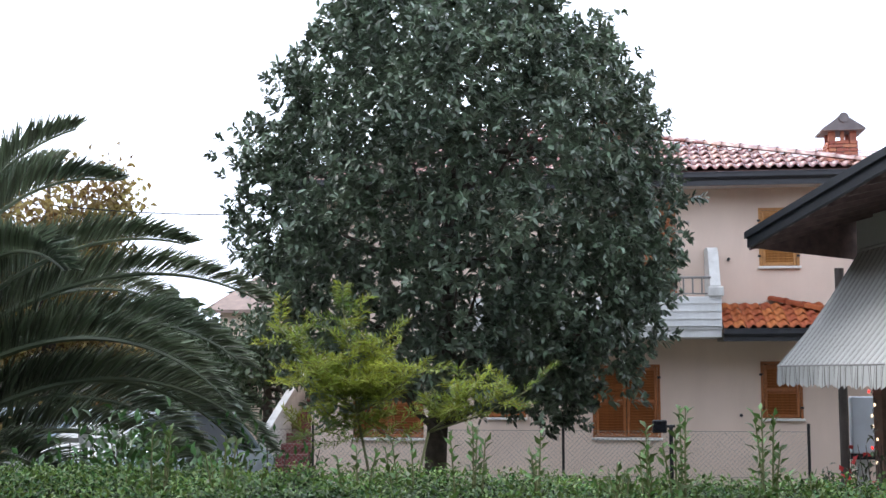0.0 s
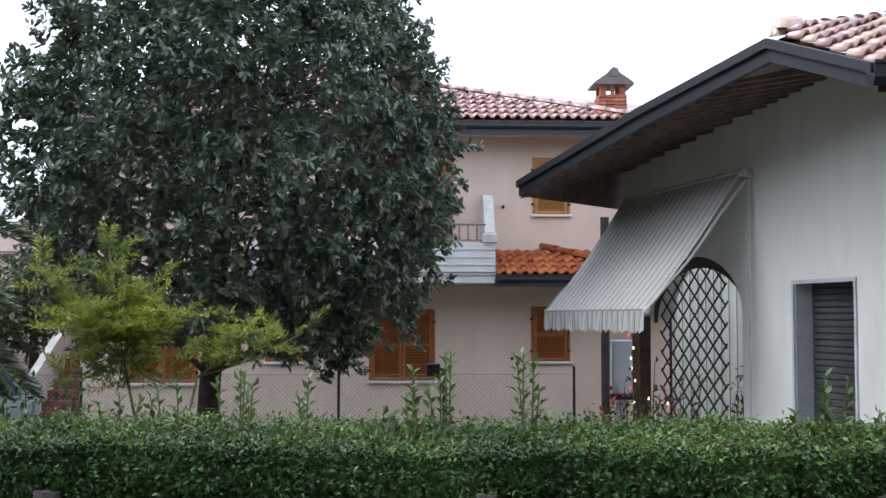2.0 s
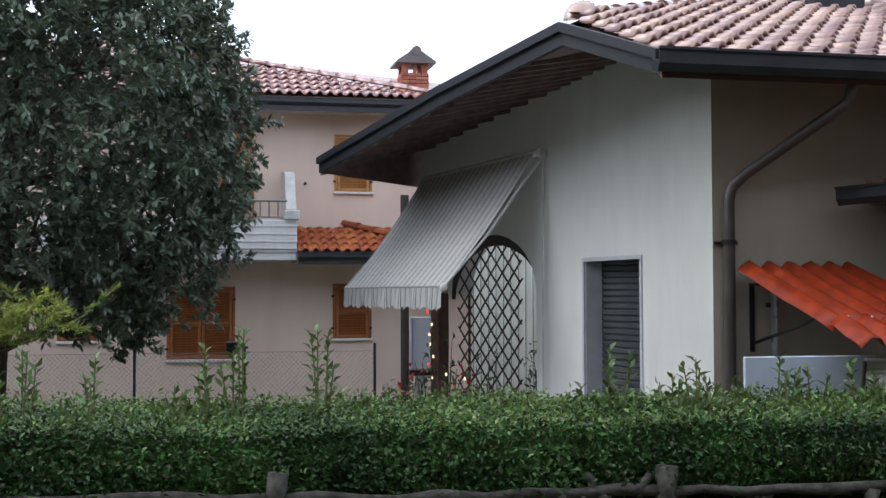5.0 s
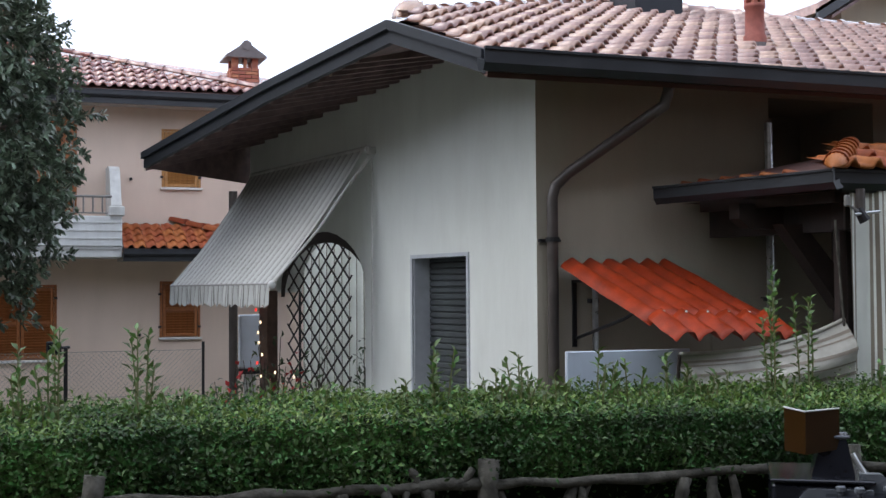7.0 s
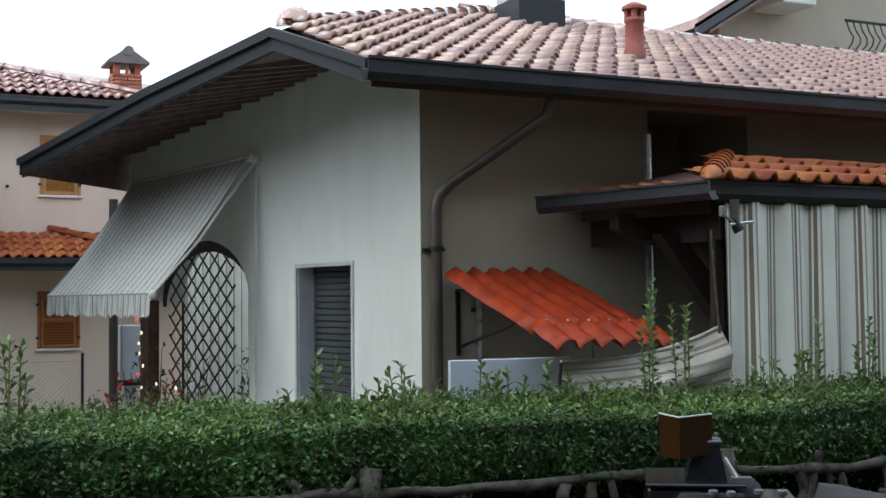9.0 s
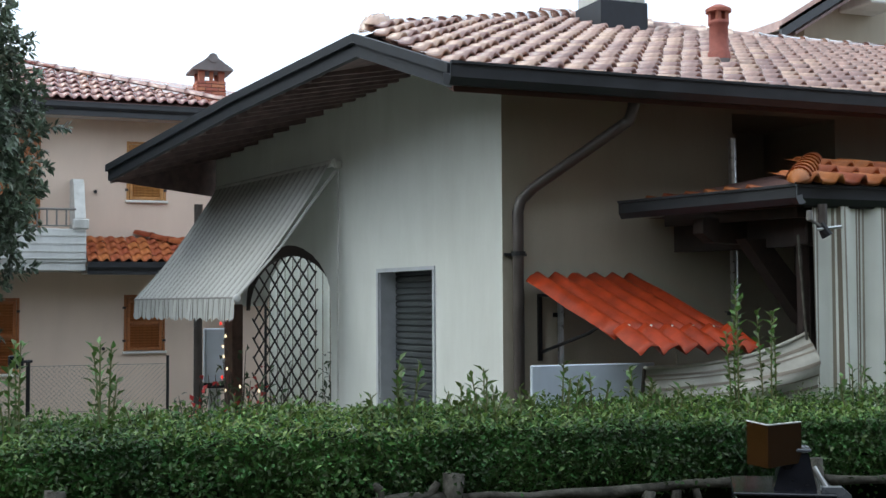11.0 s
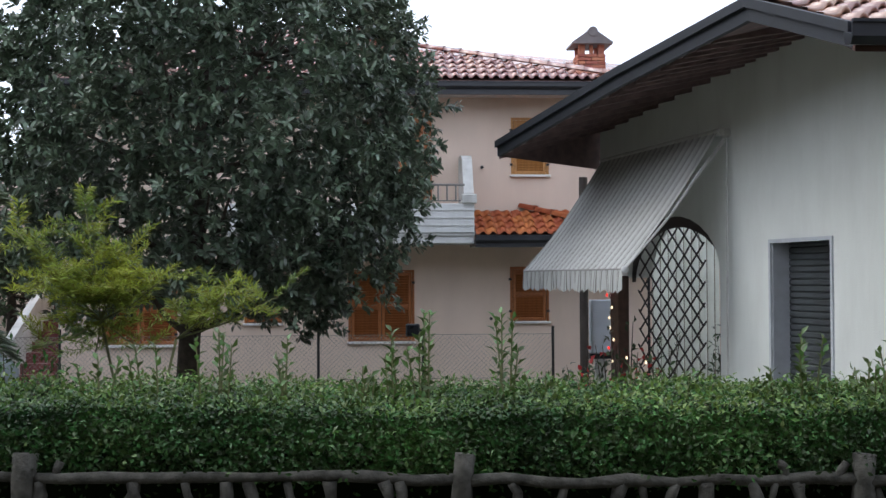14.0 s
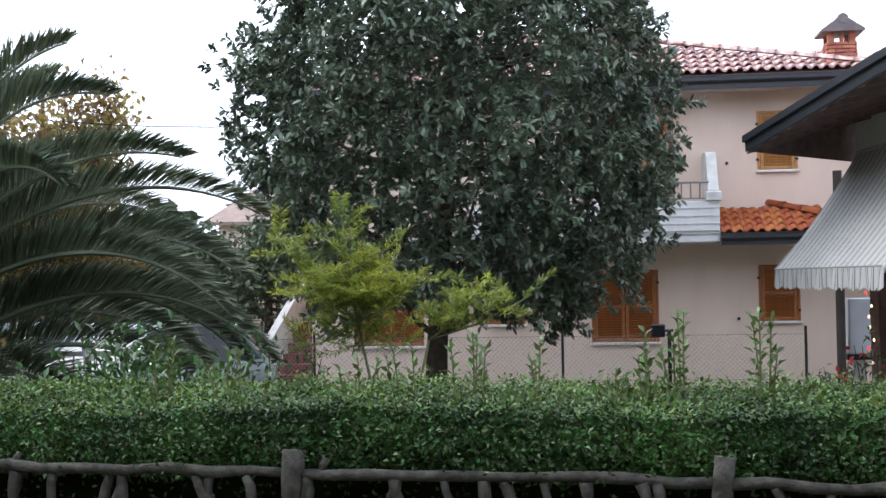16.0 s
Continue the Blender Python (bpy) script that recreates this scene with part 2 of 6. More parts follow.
def tube(path, radii, n=8, cap=True):
    """A round bar along a path of points; radii: one number or one for each point."""
    path = [Vector(p) for p in path]
    if isinstance(radii, (int, float)):
        radii = [radii] * len(path)
    vs, fs = [], []
    for i, p in enumerate(path):
        d = (path[min(i + 1, len(path) - 1)] - path[max(i - 1, 0)]).normalized()
        a = d.orthogonal().normalized() if i == 0 else (a - d * a.dot(d)).normalized()
        c = d.cross(a)
        for k in range(n):
            w = 2 * math.pi * k / n
            vs.append(tuple(p + radii[i] * (math.cos(w) * a + math.sin(w) * c)))
    for i in range(len(path) - 1):
        for k in range(n):
            fs.append((i * n + k, i * n + (k + 1) % n, (i + 1) * n + (k + 1) % n, (i + 1) * n + k))
    if cap:
        fs += [tuple(range(n))[::-1], tuple(range((len(path) - 1) * n, len(path) * n))]
    return vs, fs


def prism(outline, direction):
    """A flat outline of 3D points, thickened along direction."""
    k, d = len(outline), Vector(direction)
    vs = [tuple(p) for p in outline] + [tuple(Vector(p) + d) for p in outline]
    return vs, [tuple(range(k))[::-1], tuple(range(k, 2 * k))] + [(i, (i + 1) % k, (i + 1) % k + k, i + k) for i in range(k)]


def sweep(profile, a, b):
    """A profile of (outward, up) pairs carried from a to b; outward is to the right of the way from a to b."""
    a, b = Vector(a), Vector(b)
    d = (b - a).normalized()
    side = Vector((d.y, -d.x, 0)).normalized()
    k = len(profile)
    vs = [tuple(p + side * o + Vector((0, 0, u))) for p in (a, b) for o, u in profile]
    return vs, [(i, (i + 1) % k, (i + 1) % k + k, i + k) for i in range(k)] + [tuple(range(k))[::-1], tuple(range(k, 2 * k))]


GUTTER_PROFILE = [(0, 0), (0.02, -0.05), (0.10, -0.06), (0.13, -0.02), (0.13, 0.05), (0.145, 0.05), (0.145, 0.065), (0.115, 0.065), (0.115, -0.01), (0, 0.02)]


def rotz(deg):
    return Matrix.Rotation(radians(deg), 4, "Z")


def leaf_mesh(name, base, way, up, length, width, material, fold=0.25, bend=0.15):
    """Many leaves as one mesh: each a folded, pointed blade of four triangles. Arrays of n rows."""
    n = len(base)
    way = way / np.linalg.norm(way, axis=1)[:, None]
    side = np.cross(way, up)
    side /= np.linalg.norm(side, axis=1)[:, None] + 1e-9
    nor = np.cross(side, way)
    L, W = np.asarray(length).reshape(-1, 1) * np.ones((n, 1)), np.asarray(width).reshape(-1, 1) * np.ones((n, 1))
    tip = base + way * L - nor * bend * L
    mid = base + way * L * 0.5
    left, right = mid + side * W * 0.5 + nor * W * fold, mid - side * W * 0.5 + nor * W * fold
    vs = np.stack([base, right, mid, left, tip], 1).reshape(-1, 3)
    k = np.arange(n)[:, None] * 5
    fs = np.concatenate([k + [0, 1, 2], k + [0, 2, 3], k + [1, 4, 2], k + [2, 4, 3]], 1).reshape(-1)
    me = bpy.data.meshes.new(name)
    me.vertices.add(n * 5)
    me.vertices.foreach_set("co", vs.astype(np.float32).ravel())
    me.loops.add(n * 12)
    me.loops.foreach_set("vertex_index", fs.astype(np.int32))
    me.polygons.add(n * 4)
    me.polygons.foreach_set("loop_start", np.arange(0, n * 12, 3, dtype=np.int32))
    me.materials.append(material)
    me.update(calc_edges=True)
    me.validate()
    return me


def oval_leaf_mesh(name, base, way, up, length, width, material, fold=0.18, bend=0.12):
    """Many broad oval leaves as one mesh: each a folded blade of eight triangles."""
    n = len(base)
    way = way / np.linalg.norm(way, axis=1)[:, None]
    side = np.cross(way, up)
    side /= np.linalg.norm(side, axis=1)[:, None] + 1e-9
    nor = np.cross(side, way)
    L, W = np.asarray(length).reshape(-1, 1) * np.ones((n, 1)), np.asarray(width).reshape(-1, 1) * np.ones((n, 1))
    rib = lambda f: base + way * L * f - nor * bend * L * f * f
    edge = lambda f, w, s: rib(f) + side * W * w * s + nor * W * fold * w * 2
    vs = np.stack([base, edge(0.32, 0.44, -1), rib(0.32), edge(0.32, 0.44, 1), edge(0.68, 0.46, -1), rib(0.68), edge(0.68, 0.46, 1), rib(1.0)], 1).reshape(-1, 3)
    k = np.arange(n)[:, None] * 8
    tri = [[0, 1, 2], [0, 2, 3], [1, 4, 5], [1, 5, 2], [2, 5, 6], [2, 6, 3], [4, 7, 5], [5, 7, 6]]
    fs = np.concatenate([k + t for t in tri], 1).reshape(-1)
    me = bpy.data.meshes.new(name)
    me.vertices.add(n * 8)
    me.vertices.foreach_set("co", vs.astype(np.float32).ravel())
    me.loops.add(n * 24)
    me.loops.foreach_set("vertex_index", fs.astype(np.int32))
    me.polygons.add(n * 8)
    me.polygons.foreach_set("loop_start", np.arange(0, n * 24, 3, dtype=np.int32))
    me.materials.append(material)
    me.update(calc_edges=True)
    me.validate()
    me.polygons.foreach_set("use_smooth", [True] * (n * 8))
    return me


def unit(v):
    return v / (np.linalg.norm(v, axis=1)[:, None] + 1e-9)


RNG = np.random.default_rng(7)


def leaves(name, parent, base, way, length, width, material, label="", fold=0.25, bend=0.15, make=leaf_mesh, facing=(0, 0, 1), loose=0.5):
    up = unit(RNG.normal(size=base.shape) * loose + np.array(facing))
    ob = new(name, make(name, base, way, up, length, width, material, fold, bend))
    ob.parent = parent
    if label:
        ob["label"] = label
    return ob

# ---- ground ----
gv, gf = [], []
GN = 24
for j in range(GN + 1):
    for i in range(GN + 1):
        gx, gy = (i / GN * 2 - 1), (j / GN * 2 - 1)
        gv.append((gx * abs(gx) * 900, gy * abs(gy) * 900, 0.0))
for j in range(GN):
    for i in range(GN):
        gf.append((j * (GN + 1) + i, j * (GN + 1) + i + 1, (j + 1) * (GN + 1) + i + 1, (j + 1) * (GN + 1) + i))
tagged(part("ground", (gv, gf), GRASS), "damp soil and thin lawn", "ground", kind="structure")
tagged(part("road", box(-30, -6.6, 17.5, 27.0, 0.0, 0.03), ASPHALT), "dark asphalt yard beside the pink house", "road", kind="structure")
# unseen pale slab, added to bounce light up under the white house's eaves
tagged(part("pavement", box(0.8, 13.5, 7.3, 16.0, 0.0, 0.06), PAVING), "unseen pale concrete pavement added to bounce light onto the white house", "pavement", kind="structure")


# ---- roof tiles ----
def tile_mesh(name, material, w=0.24, length=0.42, hump=0.075, flat=False):
    """One barrel-and-pan clay tile: x across, y up the slope, with a thick lower lip."""
    xs = [0.0, 0.035, 0.07, 0.085, 0.105, 0.135, 0.165, 0.195, 0.22, 0.24]
    hs = [0.012, 0.0, 0.003, 0.02, 0.045, 0.066, 0.072, 0.055, 0.02, 0.004]
    if flat:
        xs = [0.0, 0.03, 0.075, 0.12, 0.148, 0.162, 0.18, 0.20, 0.222, 0.24]
        hs = [0.014, 0.004, 0.0, 0.003, 0.012, 0.046, 0.070, 0.072, 0.050, 0.010]
    k = len(xs)
    x = [a * w / 0.24 for a in xs]
    h = [a * hump / 0.072 for a in hs]
    top = lambda y, f, lift: [(x[i], y, h[i] * f + lift) for i in range(k)]
    lip = 0.030 if flat else 0.022
    vs = top(0, 1.45, lip) + top(length, 0.62, 0.010) + top(0, 1.32, 0.006) + top(length * 0.8, 0.6, -0.004)
    fs = [(i, i + 1, k + i + 1, k + i) for i in range(k - 1)] + [(2 * k + i, 2 * k + i + 1, i + 1, i) for i in range(k - 1)]
    fs += [(2 * k + i + 1, 2 * k + i, 3 * k + i, 3 * k + i + 1) for i in range(k - 1)]
    me = mesh_of(name, vs, fs, material, True)
    return me


def cap_mesh(name, material, r=0.085, length=0.34):
    """One half-round ridge tile along y."""
    n = 8
    vs, fs = [], []
    for y, s in ((0, 1.12), (0.05, 1.12), (0.05, 1.0), (length, 0.9)):
        for i in range(n + 1):
            a = math.pi * i / n
            vs.append((r * s * math.cos(a), y, r * s * math.sin(a)))
    for j in range(3):
        for i in range(n):
            fs.append((j * (n + 1) + i, j * (n + 1) + i + 1, (j + 1) * (n + 1) + i + 1, (j + 1) * (n + 1) + i))
    fs.append(tuple(range(n + 1)))
    return mesh_of(name, vs, fs, material, True)


def shell_mesh(name, material, r=0.13):
    """The ribbed scallop that closes a ridge."""
    n, vs, fs = 18, [], []
    for j, (y, s) in enumerate(((-0.20, 0.12), (-0.17, 0.55), (-0.08, 0.92), (0.06, 1.0))):
        for i in range(n + 1):
            a = math.pi * i / n
            q = r * s * (1 + (0.14 if i % 2 else 0))
            vs.append((q * math.cos(a), y, q * math.sin(a)))
    for j in range(3):
        for i in range(n):
            fs.append((j * (n + 1) + i, j * (n + 1) + i + 1, (j + 1) * (n + 1) + i + 1, (j + 1) * (n + 1) + i))
    return mesh_of(name, vs, fs, material, True)


def lay_tiles(parent, mesh, origin, along, upslope, cols, rows, inside, w=0.24, pitch=0.36, near=None):
    """Tiles on a plane, row over row. Past those that near() picks, they join into one part."""
    rnd = random.Random(3)
    ax, ay = Vector(along).normalized(), Vector(upslope).normalized()
    az = ax.cross(ay)
    rest, count = [], 0
    src_v = [v.co.copy() for v in mesh.vertices]
    src_f = [tuple(p.vertices) for p in mesh.polygons]
    for r in range(rows):
        for c in range(cols):
            p = Vector(origin) + ax * (c * w) + ay * (r * pitch)
            mid = p + ax * w * 0.5 + ay * pitch * 0.5
            if not inside(mid.x, mid.y):
                continue
            p = p + ax * rnd.uniform(-0.006, 0.006) + ay * rnd.uniform(-0.012, 0.012)
            m = Matrix.Translation(p) @ Matrix((ax, ay, az)).transposed().to_4x4() @ pose(0, 0, 0, rnd.uniform(-1.2, 1.2), rnd.uniform(-1.5, 1.5), rnd.uniform(-0.8, 0.8))
            if near is None or (near(mid.x, mid.y) and count < 300):
                ob = new("tile", mesh)
                ob.parent = parent
                ob.matrix_basis = m
                count += 1
            else:
                rest.append(([m @ v for v in src_v], src_f))
    if rest:
        ob = part("tile_course", join(*rest), mesh.materials[0], parent, smooth=True)
        tagged(ob, kind="stuff")


def lay_caps(parent, mesh, a, b, step=0.34, name="ridge_tile"):
    a, b = Vector(a), Vector(b)
    d = (b - a).normalized()
    side = Vector((d.y, -d.x, 0)).normalized()
    m3 = Matrix((side, d, side.cross(d))).transposed().to_4x4()
    for i in range(int((b - a).length / step) + 1):
        ob = new(name, mesh)
        ob.parent = parent
        ob.matrix_basis = Matrix.Translation(a + d * i * step) @ m3


T_PINK = tile_mesh("tile_small", TILE_RED, 0.176, 0.32, 0.044)
T_WHITE = tile_mesh("tile_wet", TILE, 0.176, 0.33, 0.036, True)
T_ORANGE = tile_mesh("tile_orange", TILE_ORANGE, 0.176, 0.34, 0.042)
T_PORCH = tile_mesh("tile_porch", TILE_SHADED, 0.176, 0.34, 0.034, True)
C_PINK, C_WHITE, C_ORANGE = cap_mesh("cap_red", TILE_RED), cap_mesh("cap_wet", TILE), cap_mesh("cap_orange", TILE_ORANGE)


# ---- openings ----
def wall_with_holes(x0, x1, z0, z1, holes, thick):
    """A wall in the xz plane, its face at y = 0, going back to y = thick; holes: (x0, x1, z0, z1)."""
    xs = sorted({x0, x1, *[h[0] for h in holes], *[h[1] for h in holes]})
    zs = sorted({z0, z1, *[h[2] for h in holes], *[h[3] for h in holes]})
    nx, nz = len(xs), len(zs)
    vs = [(x, y, z) for y in (0, thick) for z in zs for x in xs]
    at = lambda i, j, k: k * nx * nz + j * nx + i

    def solid(i, j):
        if not (0 <= i < nx - 1 and 0 <= j < nz - 1):
            return False
        cx, cz = (xs[i] + xs[i + 1]) / 2, (zs[j] + zs[j + 1]) / 2
        return not any(h[0] < cx < h[1] and h[2] < cz < h[3] for h in holes)

    fs = []
    for i in range(nx - 1):
        for j in range(nz - 1):
            if not solid(i, j):
                continue
            fs.append((at(i, j, 0), at(i + 1, j, 0), at(i + 1, j + 1, 0), at(i, j + 1, 0)))
            fs.append((at(i, j, 1), at(i, j + 1, 1), at(i + 1, j + 1, 1), at(i + 1, j, 1)))
            if not solid(i - 1, j):
                fs.append((at(i, j, 0), at(i, j + 1, 0), at(i, j + 1, 1), at(i, j, 1)))
            if not solid(i + 1, j):
                fs.append((at(i + 1, j, 0), at(i + 1, j, 1), at(i + 1, j + 1, 1), at(i + 1, j + 1, 0)))
            if not solid(i, j - 1):
                fs.append((at(i, j, 0), at(i, j, 1), at(i + 1, j, 1), at(i + 1, j, 0)))
            if not solid(i, j + 1):
                fs.append((at(i, j + 1, 0), at(i + 1, j + 1, 0), at(i + 1, j + 1, 1), at(i, j + 1, 1)))
    return vs, fs


def shutter_leaf(name, x0, x1, z0, z1, y, material, parent, label=""):
    """One louvred shutter leaf: stiles, rails and slats, hinged flat against its opening."""
    s, d = 0.055, 0.035
    zm = (z0 + z1) / 2
    fr = join(box(x0, x0 + s, y - d, y, z0, z1, 0.006), box(x1 - s, x1, y - d, y, z0, z1, 0.006), box(x0 + s, x1 - s, y - d, y, z0, z0 + s, 0.006),
              box(x0 + s, x1 - s, y - d, y, z1 - s, z1, 0.006), box(x0 + s, x1 - s, y - d, y, zm - s * 0.4, zm + s * 0.4, 0.006), box(x0 + s, x1 - s, y - 0.006, y, z0 + s, z1 - s))
    leaf = part(name, fr, material, parent, label)
    z = z0 + s + 0.02
    slat = mesh_of("slat", *moved(box(x0 + s, x1 - s, -0.004, 0.004, -0.024, 0.024), Matrix.Rotation(radians(35), 4, "X")), material)
    while z < z1 - s - 0.01:
        if abs(z - zm) > 0.04:
            ob = new("slat", slat)
            ob.parent = leaf
            ob.location = (0, y - 0.02, z)
        z += 0.046
    return leaf


def shuttered_window(house, x0, x1, z0, z1, leaves_n, material, face):
    w = root("window", "", "")
    w.parent = house
    part("sill", box(x0 - 0.07, x1 + 0.07, face - 0.07, face + 0.12, z0 - 0.045, z0, 0.008), SILL, w, "pale stone sill")
    part("frame", join(box(x0 - 0.045, x0, face - 0.012, face + 0.1, z0, z1 + 0.045), box(x1, x1 + 0.045, face - 0.012, face + 0.1, z0, z1 + 0.045), box(x0, x1, face - 0.012, face + 0.1, z1, z1 + 0.045)), material, w)
    for i in range(leaves_n):
        a, b = x0 + (x1 - x0) * i / leaves_n, x0 + (x1 - x0) * (i + 1) / leaves_n
        shutter_leaf("shutter", a + 0.006, b - 0.006, z0 + 0.01, z1 - 0.005, face + 0.03, material, w)
    for x, z in ((x0 - 0.02, z0 + 0.18), (x0 - 0.02, z1 - 0.18), (x1 + 0.05, z0 + 0.18), (x1 + 0.05, z1 - 0.18)):
        part("hinge", box(x - 0.05, x + 0.004, face - 0.02, face - 0.012, z - 0.02, z + 0.02), IRON, w)


def chimney(parent, x, y, z, w, d, h, name="chimney"):
    """A brick stack with openings under a small gabled slab cap."""
    c = part(name, box(x - w / 2 + 0.02, x + w / 2 - 0.02, y - d / 2 + 0.02, y + d / 2 - 0.02, z - 0.6, z + h * 0.62), CHALK, parent)
    brick = mesh_of("brick", *box(0, 0.23, -0.03, 0.03, 0, 0.055, 0.004), BRICK)
    rows = int(h * 0.62 / 0.066)
    for r in range(rows + 1):
        for side in (-1, 1):
            x1 = x - w / 2 - (0.115 if r % 2 else 0)
            while x1 < x + w / 2 - 0.05:
                ob = new("brick", brick)
                ob.parent = c
                a, b = max(x1, x - w / 2), min(x1 + 0.23, x + w / 2)
                ob.matrix_basis = pose(a, y + side * d / 2, z + r * 0.066) @ Matrix.Diagonal(((b - a - 0.01) / 0.23, 1, 1, 1))
                x1 += 0.23
            y1 = y - d / 2
            while y1 < y + d / 2 - 0.05:
                ob = new("brick", brick)
                ob.parent = c
                b = min(y1 + 0.23, y + d / 2)
                ob.matrix_basis = pose(x + side * w / 2, y1, z + r * 0.066, 0, 0, 90) @ Matrix.Diagonal(((b - y1 - 0.01) / 0.23, 1, 1, 1))
                y1 += 0.23
    t = z + h * 0.62
    for sx, sy in ((-1, -1), (1, -1), (-1, 1), (1, 1)):
        part("pillar", box(x + sx * (w / 2 - 0.05) - 0.055, x + sx * (w / 2 - 0.05) + 0.055, y + sy * (d / 2 - 0.05) - 0.055, y + sy * (d / 2 - 0.05) + 0.055, t, t + h * 0.2), BRICK, c)
    part("pillar", box(x - 0.03, x + 0.03, y - d / 2, y - d / 2 + 0.08, t, t + h * 0.2), BRICK, c)
    t += h * 0.2
    e = 0.14
    cap = prism([(x - w / 2 - e, y - d / 2 - e, t), (x + w / 2 + e, y - d / 2 - e, t), (x + w / 2 + e, y - d / 2 - e, t + 0.035), (x + 0.10, y - d / 2 - e, t + h * 0.22), (x - 0.10, y - d / 2 - e, t + h * 0.22), (x - w / 2 - e, y - d / 2 - e, t + 0.035)], (0, d + 2 * e, 0))
    part("cap", cap, SLATE, c, "grey gabled slab cap")
    part("cap_tile", join(tube([(x, y - d / 2 - e - 0.02, t + h * 0.22), (x, y + d / 2 + e, t + h * 0.22)], 0.09, 10)), SLATE, c)
    return c


# ---- the pink two-storey house ----
FY = 22.0
pink = root("house", "two-storey pink stucco house with red tiled roof and orange shutters", "house")
wins = [(-4.40, -3.22, 0.83, 2.05, 2, SHUTTER), (-1.96, -1.40, 1.20, 2.12, 1, SHUTTER), (-0.14, 0.94, 0.86, 2.08, 2, SHUTTER), (2.74, 3.35, 1.20, 2.13, 1, SHUTTER),
        (2.77, 3.36, 3.82, 4.80, 1, SHUTTER_PALE)]
PX0, PX1, EAVE = -5.22, 9.0, 5.10
wall = part("wall", moved(wall_with_holes(PX0, PX1, 0.0, EAVE + 0.1, [w[:4] for w in wins], 0.3), Matrix.Translation((0, FY, 0))), PINK, pink)
part("side_wall", join(box(PX0, PX0 + 0.3, FY + 0.3, FY + 9, 0, EAVE + 0.1), box(PX1 - 0.3, PX1, FY + 0.3, FY + 9, 0, EAVE + 0.1), box(PX0 + 0.3, PX1 - 0.3, FY + 8.7, FY + 9, 0, EAVE + 0.1)), PINK, pink)
for w in wins:
    part("reveal_back", box(w[0] - 0.02, w[1] + 0.02, FY + 0.14, FY + 0.2, w[2] - 0.02, w[3] + 0.02), DARKROOM, pink)
    shuttered_window(pink, *w[:4], w[4], w[5], FY)
# eaves: slab, gutter, roof
part("eaves_slab", box(PX0 - 0.6, PX1 + 0.6, FY - 0.62, FY + 9.6, EAVE + 0.1, EAVE + 0.22), CHALK, pink, "pale plastered eaves soffit")
part("gutter", sweep(GUTTER_PROFILE, (PX0 - 0.62, FY - 0.60, EAVE + 0.22), (PX1 + 0.6, FY - 0.60, EAVE + 0.22)), GUTTER, pink)
part("fascia", box(PX0 - 0.62, PX1 + 0.6, FY - 0.66, FY - 0.62, EAVE + 0.06, EAVE + 0.28), GUTTER, pink)
RS = 0.48
RE = (FY - 0.72, EAVE + 0.32)
pr = part("roof", prism([(PX0 - 0.6, RE[0], RE[1] - 0.03), (4.7, RE[0], RE[1] - 0.03), (-1.3, RE[0] + 2.87, RE[1] + 2.87 * RS - 0.03), (PX0 + 2.3, RE[0] + 2.87, RE[1] + 2.87 * RS - 0.03)], (0, 0, -0.08)), MORTAR, pink)


def pink_ridge(x):
    """How far up the front slope reaches at x: a hip that falls to the right."""
    return max(0.0, 1.36 - 0.47 * (x - 1.85)) if x > -1.3 else 2.87


lay_tiles(pr, T_PINK, (PX0 - 0.6, RE[0], RE[1]), (1, 0, 0), (0, 1, RS), 90, 12,
          lambda x, y: y - RE[0] < pink_ridge(x) and -3.2 < x < 4.9, w=0.176, pitch=0.29, near=lambda x, y: 0.4 < x < 6.0)
tagged(part("tile_course", join(*[tube([(4.8 + i * 0.176, RE[0] - 0.01, RE[1] + 0.03), (4.8 + i * 0.176, RE[0] + 0.4, RE[1] + 0.03)], 0.05, 7) for i in range(24)]), TILE_RED, pr), kind="stuff")
hipz = lambda x: RE[1] + pink_ridge(x) * RS + 0.05
lay_caps(pr, C_PINK, (4.6, RE[0] + pink_ridge(4.6), hipz(4.6)), (-1.2, RE[0] + pink_ridge(-1.2), hipz(-1.2)))
part("roof_back", prism([(-1.3, RE[0] + 2.87, RE[1] + 2.87 * RS - 0.03), (4.7, RE[0] + 0.05, RE[1] - 0.10), (PX1 + 0.6, RE[0] + 0.05, RE[1] - 0.16), (PX1 + 0.6, FY + 9, RE[1] - 0.2), (PX0 - 0.6, FY + 9, RE[1] - 0.2), (PX0 - 0.6, RE[0], RE[1] - 0.05), (PX0 + 2.3, RE[0] + 2.87, RE[1] + 2.87 * RS - 0.03)], (0, 0, -0.08)), TILE_RED, pink)
chimney(pink, 4.26, FY + 0.55, 5.41, 0.46, 0.46, 1.0)
chimney(pink, 0.24, FY + 1.2, 6.05, 0.42, 0.42, 1.12)
# low tiled roof and balcony
LY = FY - 1.1
part("porch_slab", box(1.98, 6.0, LY + 0.05, FY, 2.52, 2.64), CHALK, pink)
part("porch_gutter", sweep(GUTTER_PROFILE, (1.98, LY + 0.06, 2.64), (6.0, LY + 0.06, 2.64)), GUTTER, pink)
part("porch_fascia", box(1.98, 6.0, LY, LY + 0.05, 2.50, 2.66), GUTTER, pink)
lr = part("porch_roof", prism([(1.98, LY - 0.04, 2.68), (6.0, LY - 0.04, 2.68), (6.0, FY, 3.02), (1.98, FY, 3.02)], (0, 0, -0.05)), MORTAR, pink)
